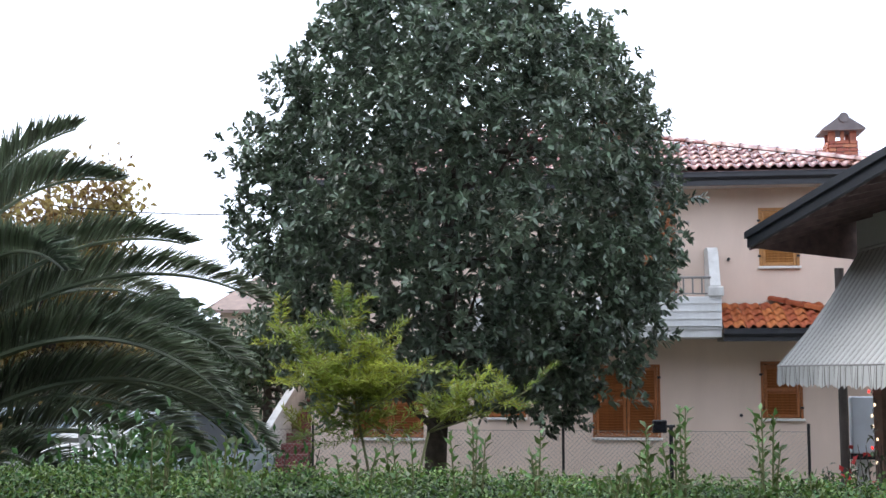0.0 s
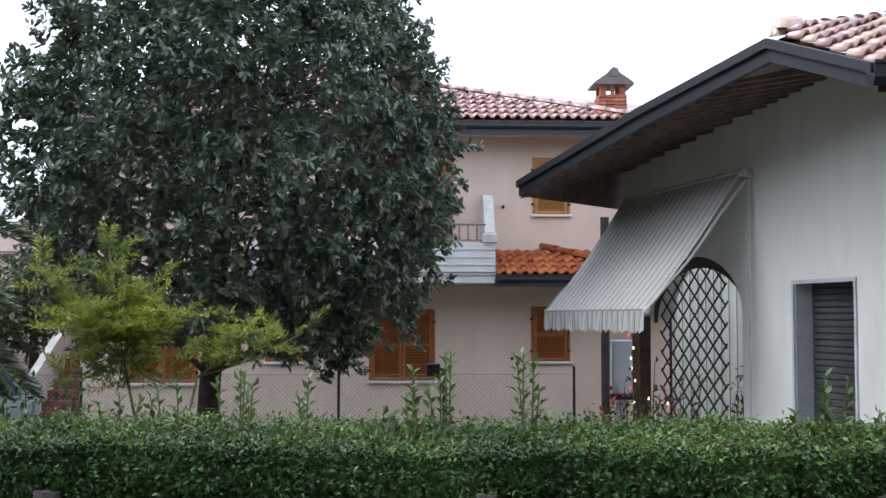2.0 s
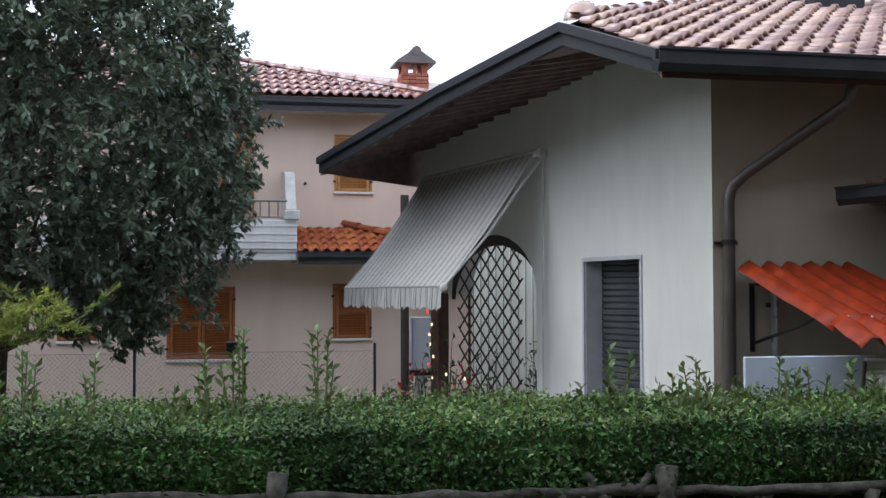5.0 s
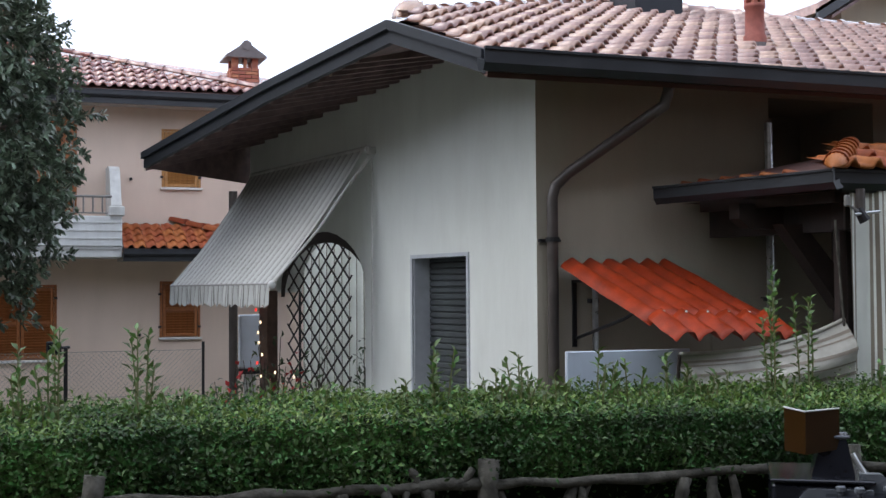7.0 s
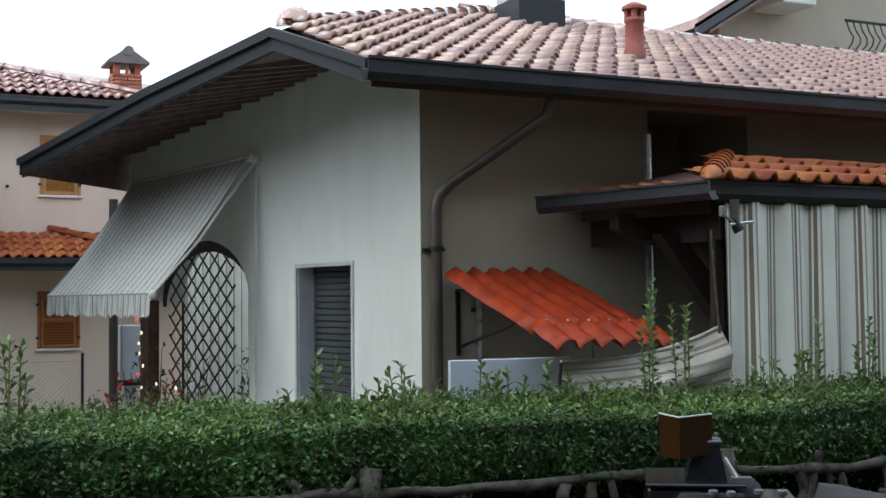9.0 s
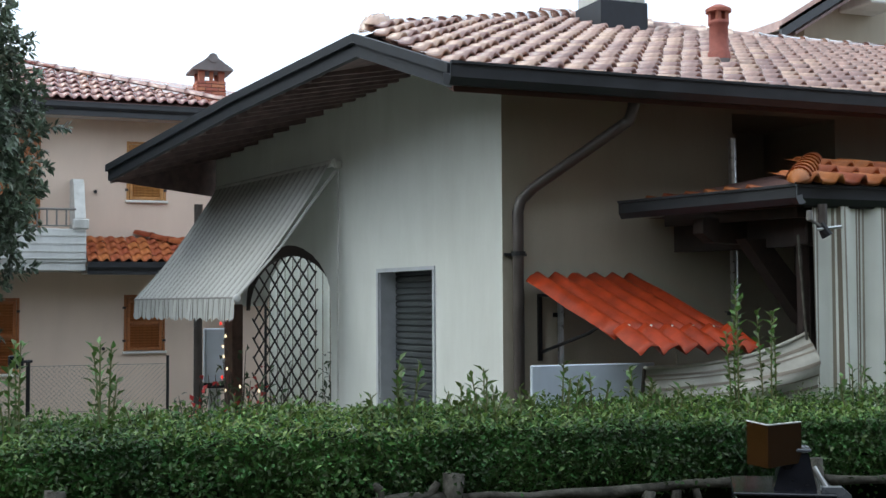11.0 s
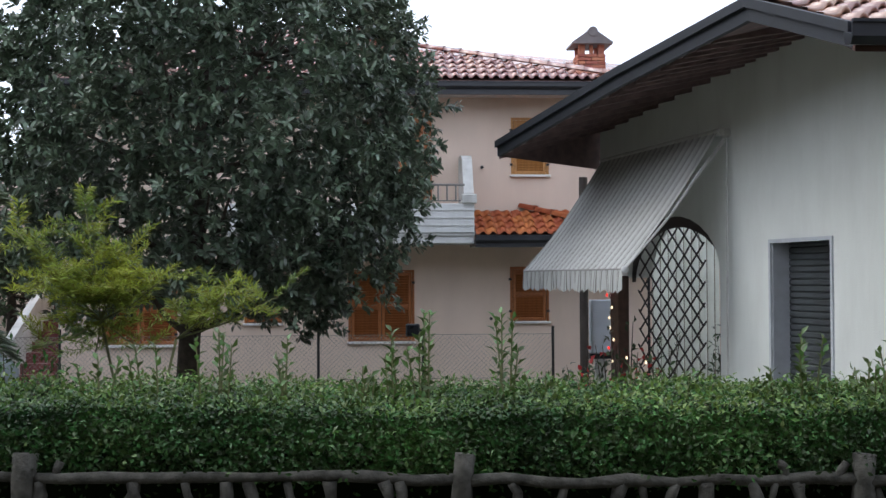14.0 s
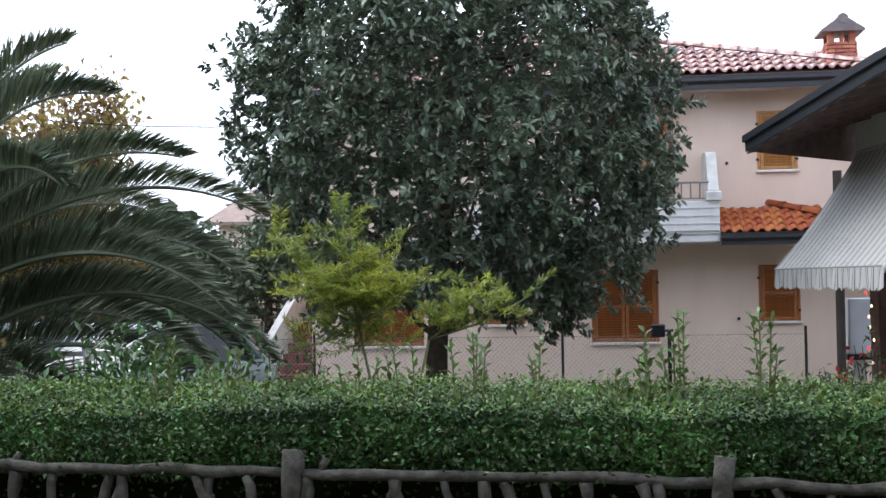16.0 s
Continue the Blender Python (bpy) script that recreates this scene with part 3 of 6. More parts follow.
lay_tiles(lr, T_ORANGE, (1.99, LY - 0.06, 2.70), (1, 0, 0), (0, 1, 0.42), 22, 5, lambda x, y: y < FY - 0.02 and (x < 3.05 or y - LY < 1.05 - (x - 3.05) * 0.32), w=0.176, pitch=0.28)
lay_caps(lr, C_ORANGE, (3.95, LY + 0.35, 2.93), (2.95, FY - 0.02, 3.22))
part("balcony_slab", join(box(-2.2, 1.96, LY + 0.06, FY, 2.56, 2.74, 0.01), box(-2.2, 1.97, LY + 0.03, LY + 0.06, 2.70, 2.76)), PARAPET, pink)
par = part("parapet", box(-2.2, 1.96, LY, LY + 0.12, 2.74, 3.24, 0.012), PARAPET, pink, "white painted balcony parapet")
part("parapet_course", join(*[box(-2.2, 1.965, LY - 0.012, LY + 0.0, z, z + 0.012) for z in (2.86, 2.99, 3.12)]), CHALK, par)
fin = prism([(1.78, LY - 0.02, 3.2), (1.78, LY - 0.02, 3.42), (1.78, LY + 0.10, 3.62), (1.78, LY + 0.30, 4.0), (1.78, LY + 0.48, 4.1), (1.78, LY + 0.7, 4.12), (1.78, FY, 4.12), (1.78, FY, 3.2)], (0.17, 0, 0))
part("balcony_side_wall", fin, CHALK, pink, "curved white balcony side wall")
part("corner_block", box(1.74, 2.0, LY - 0.05, LY + 0.14, 3.24, 3.40, 0.015), CHALK, pink)
rail = part("railing", join(tube([(-2.2, LY + 0.06, 3.56), (1.8, LY + 0.06, 3.56)], 0.02, 6), tube([(-2.2, LY + 0.06, 3.29), (1.8, LY + 0.06, 3.29)], 0.012, 6)), RAIL, pink, "grey metal balcony railing")
bal = mesh_of("baluster", *tube([(0, 0, 0), (0, 0, 0.28)], 0.014, 6), RAIL)
for i in range(26):
    ob = new("baluster", bal)
    ob.parent = rail
    ob.location = (-2.1 + i * 0.15, LY + 0.06, 3.28)
part("balcony_door", join(box(0.15, 1.25, FY - 0.03, FY, 2.76, 5.0), box(0.10, 0.15, FY - 0.045, FY, 2.76, 5.05), box(1.25, 1.30, FY - 0.045, FY, 2.76, 5.05)), SHUTTER, pink)
for x, z in ((2.2, 3.95), (2.35, 1.25), (0.0, 4.6)):
    part("wall_bracket", tube([(x, FY, z), (x, FY - 0.05, z)], 0.03, 6), IRON, pink)
# outside stair at the house's end
st = root("outside_stair", "concrete outside stair with red treads and sloping parapet", "stair")
part("stringer", prism([(-5.9, FY - 0.5, 0), (-5.9, FY - 0.5, 0.9), (-5.55, FY + 1.6, 2.3), (-5.55, FY + 2.4, 2.3), (-5.55, FY + 2.4, 0)], (-0.14, 0, 0)), CHALK, st)
for i in range(11):
    part("step", box(-5.88, -5.26, FY - 0.6 + i * 0.26, FY - 0.3 + i * 0.26, 0.0, 0.175 * (i + 1), 0.01), TREAD, st)

# ---- the white house: gable wall in its own frame (u along the wall, outward, up) ----
CX, CY = 3.54, 7.91
GM = Matrix(((-0.168, -0.986, 0, CX), (0.986, -0.168, 0, CY), (0, 0, 1, 0), (0, 0, 0, 1)))
white = root("house", "white stucco bungalow with dark eaves and wet terracotta roof", "house")


def in_gable(shape):
    return moved(shape, GM)


# gable wall, pierced by a window and an arch
TOP = [(0.0, 3.44), (0.88, 3.70), (1.4, 3.83), (2.39, 3.76), (3.19, 3.72), (4.1, 3.69), (5.0, 3.65), (5.5, 3.59)]
ARCH = [(2.68 + 2.07 * (0.5 - 0.5 * math.cos(math.pi * i / 14)), 2.02 + 0.54 * math.sin(math.pi * i / 14)) for i in range(15)]
WU0, WU1, WZ0, WZ1 = 0.93, 1.79, 0.0, 2.25
outline = [(0, 0), (WU0, 0), (WU0, WZ1), (WU1, WZ1), (WU1, 0), (2.68, 0), *ARCH, (4.75, 1.98), (4.95, 1.98), (4.95, 2.55), (5.5, 2.55), *[(u_, z_ + 0.03) for u_, z_ in TOP[::-1]]]
part("gable_wall", in_gable(prism([(u_, 0, z_) for u_, z_ in outline], (0, -0.28, 0))), WHITE, white)
# window with stone frame and lowered roller shutter
wd = root("window", "", "")
wd.parent = white
wd.matrix_basis = GM
part("frame", join(box(WU0 - 0.03, WU0, -0.2, 0.012, WZ0, WZ1 + 0.03), box(WU1, WU1 + 0.03, -0.2, 0.012, WZ0, WZ1 + 0.03), box(WU0, WU1, -0.2, 0.012, WZ1, WZ1 + 0.03)), MARBLE, wd, "thin grey stone frame")
part("jamb", join(box(WU1 - 0.012, WU1 - 0.002, -0.24, -0.004, WZ0, WZ1), box(WU0 + 0.002, WU0 + 0.012, -0.24, -0.004, WZ0, WZ1)), MARBLE, wd)
roll = part("roller_shutter", box(WU0, WU1, -0.19, -0.165, WZ0, WZ1), ROLLER, wd, "dark lowered roller shutter")
slat = mesh_of("slat", *box(WU0 + 0.01, WU1 - 0.01, -0.012, 0.012, 0.003, 0.047, 0.008), ROLLER)
for i in range(45):
    ob = new("slat", slat)
    ob.parent = roll
    ob.location = (0, -0.155, 0.02 + i * 0.05)
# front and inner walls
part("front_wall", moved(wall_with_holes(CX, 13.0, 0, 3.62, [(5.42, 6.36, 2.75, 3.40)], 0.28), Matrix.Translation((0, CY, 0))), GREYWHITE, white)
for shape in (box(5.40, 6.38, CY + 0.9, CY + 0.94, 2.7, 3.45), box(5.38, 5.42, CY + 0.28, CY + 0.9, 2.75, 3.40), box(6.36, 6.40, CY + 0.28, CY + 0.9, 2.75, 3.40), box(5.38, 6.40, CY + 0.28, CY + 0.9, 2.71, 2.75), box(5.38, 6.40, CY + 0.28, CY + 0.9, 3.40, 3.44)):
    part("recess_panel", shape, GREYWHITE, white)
part("inner_wall", in_gable(join(box(2.35, 2.6, -4.5, -0.28, 0, 3.5))), WHITE, white)
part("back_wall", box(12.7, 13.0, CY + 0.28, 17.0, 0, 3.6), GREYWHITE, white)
# bargeboards and soffit of the gable overhang, which grows deeper towards the back
VERGE = [(-0.55, 0.74, 3.48), (0.33, 0.95, 3.81), (2.2, 1.10, 3.66), (5.0, 1.30, 3.37)]


def board(p, q, out, drop, thick, lift=0.0):
    return prism([(p[0], p[1] + out, p[2] + lift), (q[0], q[1] + out, q[2] + lift), (q[0], q[1] + out, q[2] + lift - drop), (p[0], p[1] + out, p[2] + lift - drop)], (0, -thick, 0))


for p, q in zip(VERGE, VERGE[1:]):
    bg = part("bargeboard", in_gable(board(p, q, 0, 0.15, 0.04)), BARGE, white, "dark blue-grey bargeboard")
    part("verge_strip", in_gable(board(p, q, 0.03, 0.065, 0.03, 0.005)), BARGE, bg)
under = [(u_, o_ - 0.04, z_ - 0.13) for u_, o_, z_ in VERGE]
inner = [(0.0, -0.05, 3.46), (1.4, -0.05, 3.85), (2.5, -0.05, 3.77), (5.6, -0.05, 3.60)]
sv, sf = [], []
for a, b in zip(under, inner):
    sv += [a, b]
for i in range(3):
    sf.append((2 * i, 2 * i + 1, 2 * i + 3, 2 * i + 2))
part("verge_soffit", in_gable((sv, sf)), SOFFIT, white, "dark stained board soffit")
def along(line, f):
    k = min(int(f), len(line) - 2)
    return Vector(line[k]).lerp(Vector(line[k + 1]), f - k)


for k in range(16):
    f = 1.03 + 1.9 * k / 15
    a, b = along(under, f), along(inner, f)
    a.x = b.x = (a.x + b.x) / 2
    half, deep = Vector((0.028, 0, 0)), Vector((0, 0, -0.055))
    part("purlin", in_gable(prism([a - half, a + half, a + half + deep, a - half + deep], b - a)), SOFFIT, white)
part("end_fascia", in_gable(prism([(5.0, 1.26, 3.37), (5.6, -0.1, 3.62), (5.6, -0.1, 3.15), (5.0, 1.26, 3.22)], (0.03, -0.03, 0))), SOFFIT, white)
# main roof
SL = 0.34
GY, GZ = 7.2, 3.41
zroof = lambda y: GZ + SL * (y - GY)
P1, P2, P3, P4 = (3.24, 9.70), (6.15, 11.95), (8.2, 11.42), (13.2, 11.5)


def ridge_at(x):
    """How far back the front slope reaches at x."""
    return float(np.interp(x, [2.9, P1[0], P2[0], P3[0], P4[0]], [9.3, P1[1], P2[1], P3[1], P4[1]]))


deck = [(2.90, GY, zroof(GY) - 0.03), (13.2, GY, zroof(GY) - 0.03)] + [(x, y, zroof(y) - 0.03) for x, y in (P4, P3, P2, P1)]
wr = part("roof", prism(deck, (0, 0, -0.08)), MORTAR, white)
bk = [tuple(GM @ Vector((u_, o_, z_ - 0.03))) for u_, o_, z_ in VERGE[1:]] + [(4.4, 15.2, 4.40)] + [(x, y, zroof(y) - 0.03) for x, y in (P2, P1)]
part("roof_back", (bk + [(x, y, z - 0.08) for x, y, z in bk], [(0, 1, 5), (5, 1, 4), (1, 2, 3, 4), (6, 11, 7), (11, 10, 7), (7, 10, 9, 8)]), TILE, white)
part("roof_rear", prism([(x, y, zroof(y) - 0.03) for x, y in (P2, P3, P4)] + [(13.2, 15.5, 3.7), (7.6, 15.5, 3.7)], (0, 0, -0.08)), TILE, white)
lay_tiles(wr, T_WHITE, (2.90, GY - 0.06, GZ), (1, 0, 0), (0, 1, SL), 58, 17,
          lambda x, y: x > 2.9 + (y - GY) * 0.05 and y < ridge_at(x) - 0.04, w=0.176, pitch=0.285,
          near=lambda x, y: x < 7.2 and y < 10.6)
p1, p2 = Vector((*P1, zroof(P1[1]) - 0.03)), Vector((*P2, zroof(P2[1]) + 0.05))
lay_caps(wr, C_WHITE, p1, p2, 0.26)
lay_caps(wr, C_WHITE, (*P3, zroof(P3[1]) + 0.02), (*P4, zroof(P4[1]) + 0.02), 0.30)
lay_caps(wr, C_WHITE, (*P3, zroof(P3[1]) + 0.02), p2, 0.30)
d = (p2 - p1).normalized()
sd = Vector((d.y, -d.x, 0)).normalized()
ob = new("shell_tile", shell_mesh("shell_wet", TILE))
ob.parent = wr
ob.matrix_basis = Matrix.Translation(p1) @ Matrix((sd, d, sd.cross(d))).transposed().to_4x4()
part("gutter", join(sweep([(o * 1.0, u * 1.15) for o, u in GUTTER_PROFILE], (2.84, GY + 0.02, GZ - 0.015), (13.2, GY + 0.02, GZ - 0.045))), GUTTER, white, "dark painted metal gutter")
part("fascia", box(2.94, 13.2, GY + 0.025, GY + 0.06, GZ - 0.085, GZ - 0.02), BARGE, white)
part("front_soffit", prism([(3.0, GY + 0.06, GZ - 0.07), (13.2, GY + 0.06, GZ - 0.07), (13.2, CY, GZ + 0.13), (3.45, CY, GZ + 0.13)], (0, 0, -0.02)), SOFFIT, white)
# chimneys on the front slope
ch = part("chimney", box(6.04, 6.54, 11.0, 11.5, 4.3, 5.62), CHALK, white, "grey rendered chimney stack with dark flashing")
part("flashing", box(6.02, 6.56, 10.98, 11.52, 4.3, 5.04), BARGE, ch)
px_, py_ = 5.80, 8.62
fl = part("flue", tube([(px_, py_, 3.75), (px_, py_, 4.02), (px_, py_, 4.03), (px_, py_, 4.24), (px_, py_, 4.25), (px_, py_, 4.28)], [0.092, 0.092, 0.080, 0.076, 0.086, 0.086], 16), BRICK, white, "round terracotta flue with slotted cap", True)
part("flue_base", tube([(px_, py_, 3.75), (px_, py_, 3.96)], 0.100, 14), SLATE, fl)
for a in (0.3, 1.55, 2.8, 4.1, 5.4):
    part("cap_pillar", box(px_ + 0.06 * math.cos(a) - 0.018, px_ + 0.06 * math.cos(a) + 0.018, py_ + 0.06 * math.sin(a) - 0.018, py_ + 0.06 * math.sin(a) + 0.018, 4.28, 4.355), BRICK, fl)
part("flue_cap", tube([(px_, py_, 4.35), (px_, py_, 4.375), (px_, py_, 4.41)], [0.105, 0.105, 0.04], 16), BRICK, fl)
# downpipe on the corner
dp = part("downpipe", tube([(3.63, CY - 0.065, 0), (3.63, CY - 0.065, 2.62), (3.65, CY - 0.07, 2.70), (3.74, CY - 0.09, 2.79), (4.12, GY + 0.16, 3.14), (4.19, GY + 0.10, 3.20), (4.22, GY + 0.09, 3.30), (4.22, GY + 0.09, 3.40)], 0.039, 12), PIPE, white, "dark brown downpipe with diagonal offset", True)
for z in (0.8, 2.32):
    part("pipe_clip", join(tube([(3.63, CY - 0.065, z), (3.63, CY - 0.065, z + 0.03)], 0.05, 12), box(3.55, 3.71, CY - 0.03, CY, z, z + 0.02)), IRON, dp)

part("back_post", join(tube([(2.55, 14.0, 0), (2.55, 14.0, 3.12)], 0.05, 10)), PIPE, white)

# ---- hedge and the rustic concrete fence, in their own frame (along, back, up) ----
FM = rotz(-6)
FENCE_Y = 5.42


def to_world(a):
    c, s = math.cos(radians(-6)), math.sin(radians(-6))
    return np.stack([a[:, 0] * c - a[:, 1] * s, a[:, 0] * s + a[:, 1] * c, a[:, 2]], 1)


def lump(p, scale, amp, seed=0.0):
    """Smooth unevenness over places p."""
    q = p * scale + seed
    return amp * (np.sin(q[:, 0] * 1.7 + np.sin(q[:, 1] * 2.3)) + np.sin(q[:, 1] * 1.9 + 2 * np.sin(q[:, 0] * 0.7)) + np.sin(q[:, 2] * 2.1 + q[:, 0] * 1.3)) / 3


hedge = root("hedge", "clipped dark green evergreen hedge grown through the fence", "hedge")
H0, H1, HB0, HB1, HZ0, HZ1 = -8.0, 8.5, 5.56, 6.95, 0.55, 1.40
# near-black sheet behind the leaves, standing in for the hedge's inner shade
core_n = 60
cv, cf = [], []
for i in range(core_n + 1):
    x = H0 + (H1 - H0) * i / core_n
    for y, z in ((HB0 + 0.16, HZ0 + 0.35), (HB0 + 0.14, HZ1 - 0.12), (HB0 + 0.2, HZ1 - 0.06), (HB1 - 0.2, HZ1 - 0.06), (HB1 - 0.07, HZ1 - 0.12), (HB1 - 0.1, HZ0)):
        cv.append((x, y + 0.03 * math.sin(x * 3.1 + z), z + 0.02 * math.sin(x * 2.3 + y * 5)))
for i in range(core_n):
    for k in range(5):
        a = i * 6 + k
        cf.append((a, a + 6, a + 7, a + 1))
part("shade_core", moved((cv, cf), FM), HEDGE_CORE, hedge)


def hedge_leaves(n, side):
    x = RNG.uniform(H0, H1, n)
    if side == "front":
        z = 1.12 + (HZ1 - 1.12) * RNG.random(n) ** 0.85
        y = HB0 + 0.01 + np.abs(RNG.normal(0, 0.07, n)) - 0.03
        low = RNG.random(n) < 0.09
        z[low] = RNG.uniform(0.72, 1.10, low.sum())
        y[low] += RNG.uniform(0.0, 0.25, low.sum())
        over = RNG.random(n) < 0.17
        z[over] = 1.165 + 0.20 * RNG.random(over.sum()) ** 0.7
        y[over] = FENCE_Y + 0.04 + RNG.normal(0, 0.04, over.sum())
        way = RNG.normal(size=(n, 3)) * [1.0, 0.45, 0.7] + [0, -0.35, -0.15]
    elif side == "top":
        y, z = RNG.uniform(HB0 - 0.01, HB1 + 0.05, n), HZ1 + RNG.normal(0.0, 0.022, n)
        way = RNG.normal(size=(n, 3)) * [1.0, 1.0, 0.45] + [0, -0.2, 0.35]
    else:
        y, z = HB1 + RNG.normal(0, 0.05, n), RNG.uniform(HZ0, HZ1, n)
        way = RNG.normal(size=(n, 3)) * 0.75 + [0, 1, 0.3]
    p = np.stack([x, y, z], 1)
    p[:, 2] += lump(p, 1.6, 0.030) + lump(p, 5.5, 0.016, 3.0)
    p[:, 1] += lump(p, 2.1, 0.05, 1.0) + lump(p, 6.5, 0.035, 5.0) + lump(p, 17.0, 0.025, 2.0)
    return to_world(p), unit(way)


for side, n, face, loose in (("front", 100000, (0.0, -1.0, -0.10), 0.42), ("top", 72000, (0, -0.1, 1.0), 0.45), ("back", 6000, (0, 1, 0.4), 0.5)):
    p, w = hedge_leaves(n, side)
    ob = leaves("foliage", hedge, p, w, RNG.uniform(0.018, 0.036, n), RNG.uniform(0.010, 0.019, n), LEAF_HEDGE, facing=face, loose=loose)
    tagged(ob, kind="stuff")
# new growth, multiplied so that paler leaf colour carries the top's skylight
n = 22000
p, w = hedge_leaves(n, "top")
p[:, 2] += RNG.uniform(0.0, 0.04, n)
tagged(leaves("new_growth", hedge, p, unit(w + [0, 0, 0.5]), RNG.uniform(0.022, 0.045, n), RNG.uniform(0.012, 0.020, n), LEAF_LIT_TOP, "pale green new growth and top-lit leaves"), kind="stuff")
n = 1300
p, w = hedge_leaves(n, "front")
tagged(leaves("new_growth", hedge, p + np.array([0, -0.03, 0]), w, RNG.uniform(0.025, 0.045, n), RNG.uniform(0.014, 0.022, n), LEAF_SHOOT, "pale green new growth and top-lit leaves", facing=(0, -0.6, 0.8)), kind="stuff")

# fence: posts, rails and cast branches
fence = root("rustic_fence", "weathered concrete fence cast like rough branches", "fence")


def branch(pts, r):
    k = len(pts)
    fine = []
    for i in range(k - 1):
        for j in range(3):
            f = j / 3
            fine.append([pts[i][c] + (pts[i + 1][c] - pts[i][c]) * f + random.uniform(-0.011, 0.011) for c in range(3)])
    fine.append(list(pts[-1]))
    return moved(tube(fine, [r * random.uniform(0.75, 1.28) for _ in fine], 9), FM)


posts_x = [-1.97 + 1.755 * k + (0.105 if k == 1 else 0.0) for k in range(-3, 6)]
for x in posts_x:
    part("post", branch([(x, FENCE_Y, 0), (x + 0.01, FENCE_Y, 0.45), (x - 0.01, FENCE_Y, 0.9), (x, FENCE_Y, 1.26)], 0.045), CONCRETE, fence, smooth=True)
for a, b in zip(posts_x, posts_x[1:]):
    for z in (1.155, 0.30):
        part("rail", branch([(a, FENCE_Y, z), (a + 0.5, FENCE_Y - 0.01, z + random.uniform(-0.015, 0.015)), (b - 0.6, FENCE_Y, z + random.uniform(-0.015, 0.015)), (b, FENCE_Y, z)], 0.024), CONCRETE, fence, smooth=True)
    k = 8
    for i in range(k):
        x = a + (b - a) * (i + 0.5 + random.uniform(-0.16, 0.16)) / k
        lean = random.uniform(-0.17, 0.17)
        bow = random.uniform(-0.05, 0.05)
        part("branch_bar", branch([(x - lean * 0.6, FENCE_Y + 0.01, 0.30), (x + lean * 0.1 + bow, FENCE_Y - 0.01, 0.70), (x + lean * 0.6 + bow, FENCE_Y, 0.95), (x + lean, FENCE_Y, 1.145)], random.uniform(0.020, 0.030)), CONCRETE, fence, smooth=True)
        if i % 2:
            sgn = random.choice((-1, 1))
            part("fork", branch([(x + lean * 0.2, FENCE_Y, 0.84), (x + sgn * 0.10, FENCE_Y, 0.98), (x + sgn * 0.15, FENCE_Y, 1.14)], random.uniform(0.016, 0.023)), CONCRETE, fence, smooth=True)
        if random.random() < 0.4:
            part("knot", branch([(x + lean * 0.5, FENCE_Y - 0.01, 0.97), (x + lean * 0.5 + random.choice((-1, 1)) * 0.05, FENCE_Y - 0.02, 1.01)], 0.021), CONCRETE, fence, smooth=True)
        if random.random() < 0.22:
            part("stub", branch([(x, FENCE_Y, 1.14), (x + random.uniform(-0.05, 0.05), FENCE_Y + 0.005, 1.225)], 0.018), CONCRETE, fence, smooth=True)


# shoots that stand out of the hedge
def shoot(name, x, y, height, stems, leaf_len=0.062, material=None, label="leafy unclipped shoot standing out of the hedge", z0=1.33, spread=0.10):
    s = root(name, label, "shrub shoot", pose(x, y, z0), "shoots above the hedge")
    bases, ways = [], []
    for k in range(stems):
        a = random.uniform(0, 2 * math.pi)
        h = height * random.uniform(0.62, 1.0) if k else height
        top = (spread * math.cos(a) * (k > 0) + random.uniform(-0.03, 0.03), spread * math.sin(a) * (k > 0), h)
        foot = (top[0] * 0.4, top[1] * 0.4, -0.3)
        part("stem", tube([foot, ((foot[0] + top[0]) / 2 + random.uniform(-0.015, 0.015), (foot[1] + top[1]) / 2, h * 0.45), top], [0.007, 0.005, 0.003], 5), STEM, s)
        m = int(h / 0.016) + 10
        for i in range(m):
            f = i / m
            w = i * 2.4 + random.uniform(-0.5, 0.5)
            bases.append((foot[0] + (top[0] - foot[0]) * f, foot[1] + (top[1] - foot[1]) * f, foot[2] + (h + 0.3) * f))
            ways.append((math.cos(w), math.sin(w), random.uniform(0.0, 0.9) + 0.9 * f * f))
    bases, ways = np.array(bases), np.array(ways)
    leaves("foliage", s, bases, ways, RNG.uniform(0.7, 1.15, len(bases)) * leaf_len, leaf_len * 0.42, material or LEAF_SHOOT)
    return s


SHOOTS = [(0.34, 6.2, 0.50, 3), (0.72, 6.2, 0.50, 3), (-0.32, 6.2, 0.38, 2), (0.03, 6.2, 0.24, 2), (-0.68, 6.2, 0.42, 3), (-0.95, 6.2, 0.35, 2), (0.20, 6.3, 0.42, 2), (0.95, 6.3, 0.2, 2),
          (2.45, 6.0, 0.26, 4), (2.60, 6.0, 0.34, 4), (2.14, 6.0, 0.40, 4), (3.02, 6.0, 0.36, 4), (3.2, 6.0, 0.30, 4), (3.45, 6.0, 0.32, 3), (4.11, 6.0, 0.78, 3), (4.34, 6.0, 0.62, 2), (5.30, 6.0, 0.5, 3), (5.70, 6.0, 0.52, 3), (5.15, 6.0, 0.3, 3), (6.1, 5.9, 0.4, 3),
          (-1.25, 6.2, 0.3, 2), (3.8, 6.0, 0.22, 3), (4.8, 5.9, 0.3, 3), (1.35, 6.3, 0.22, 3), (1.6, 6.1, 0.2, 3), (-1.9, 6.3, 0.35, 3), (-2.3, 6.4, 0.4, 3)]
rs_ = random.Random(17)
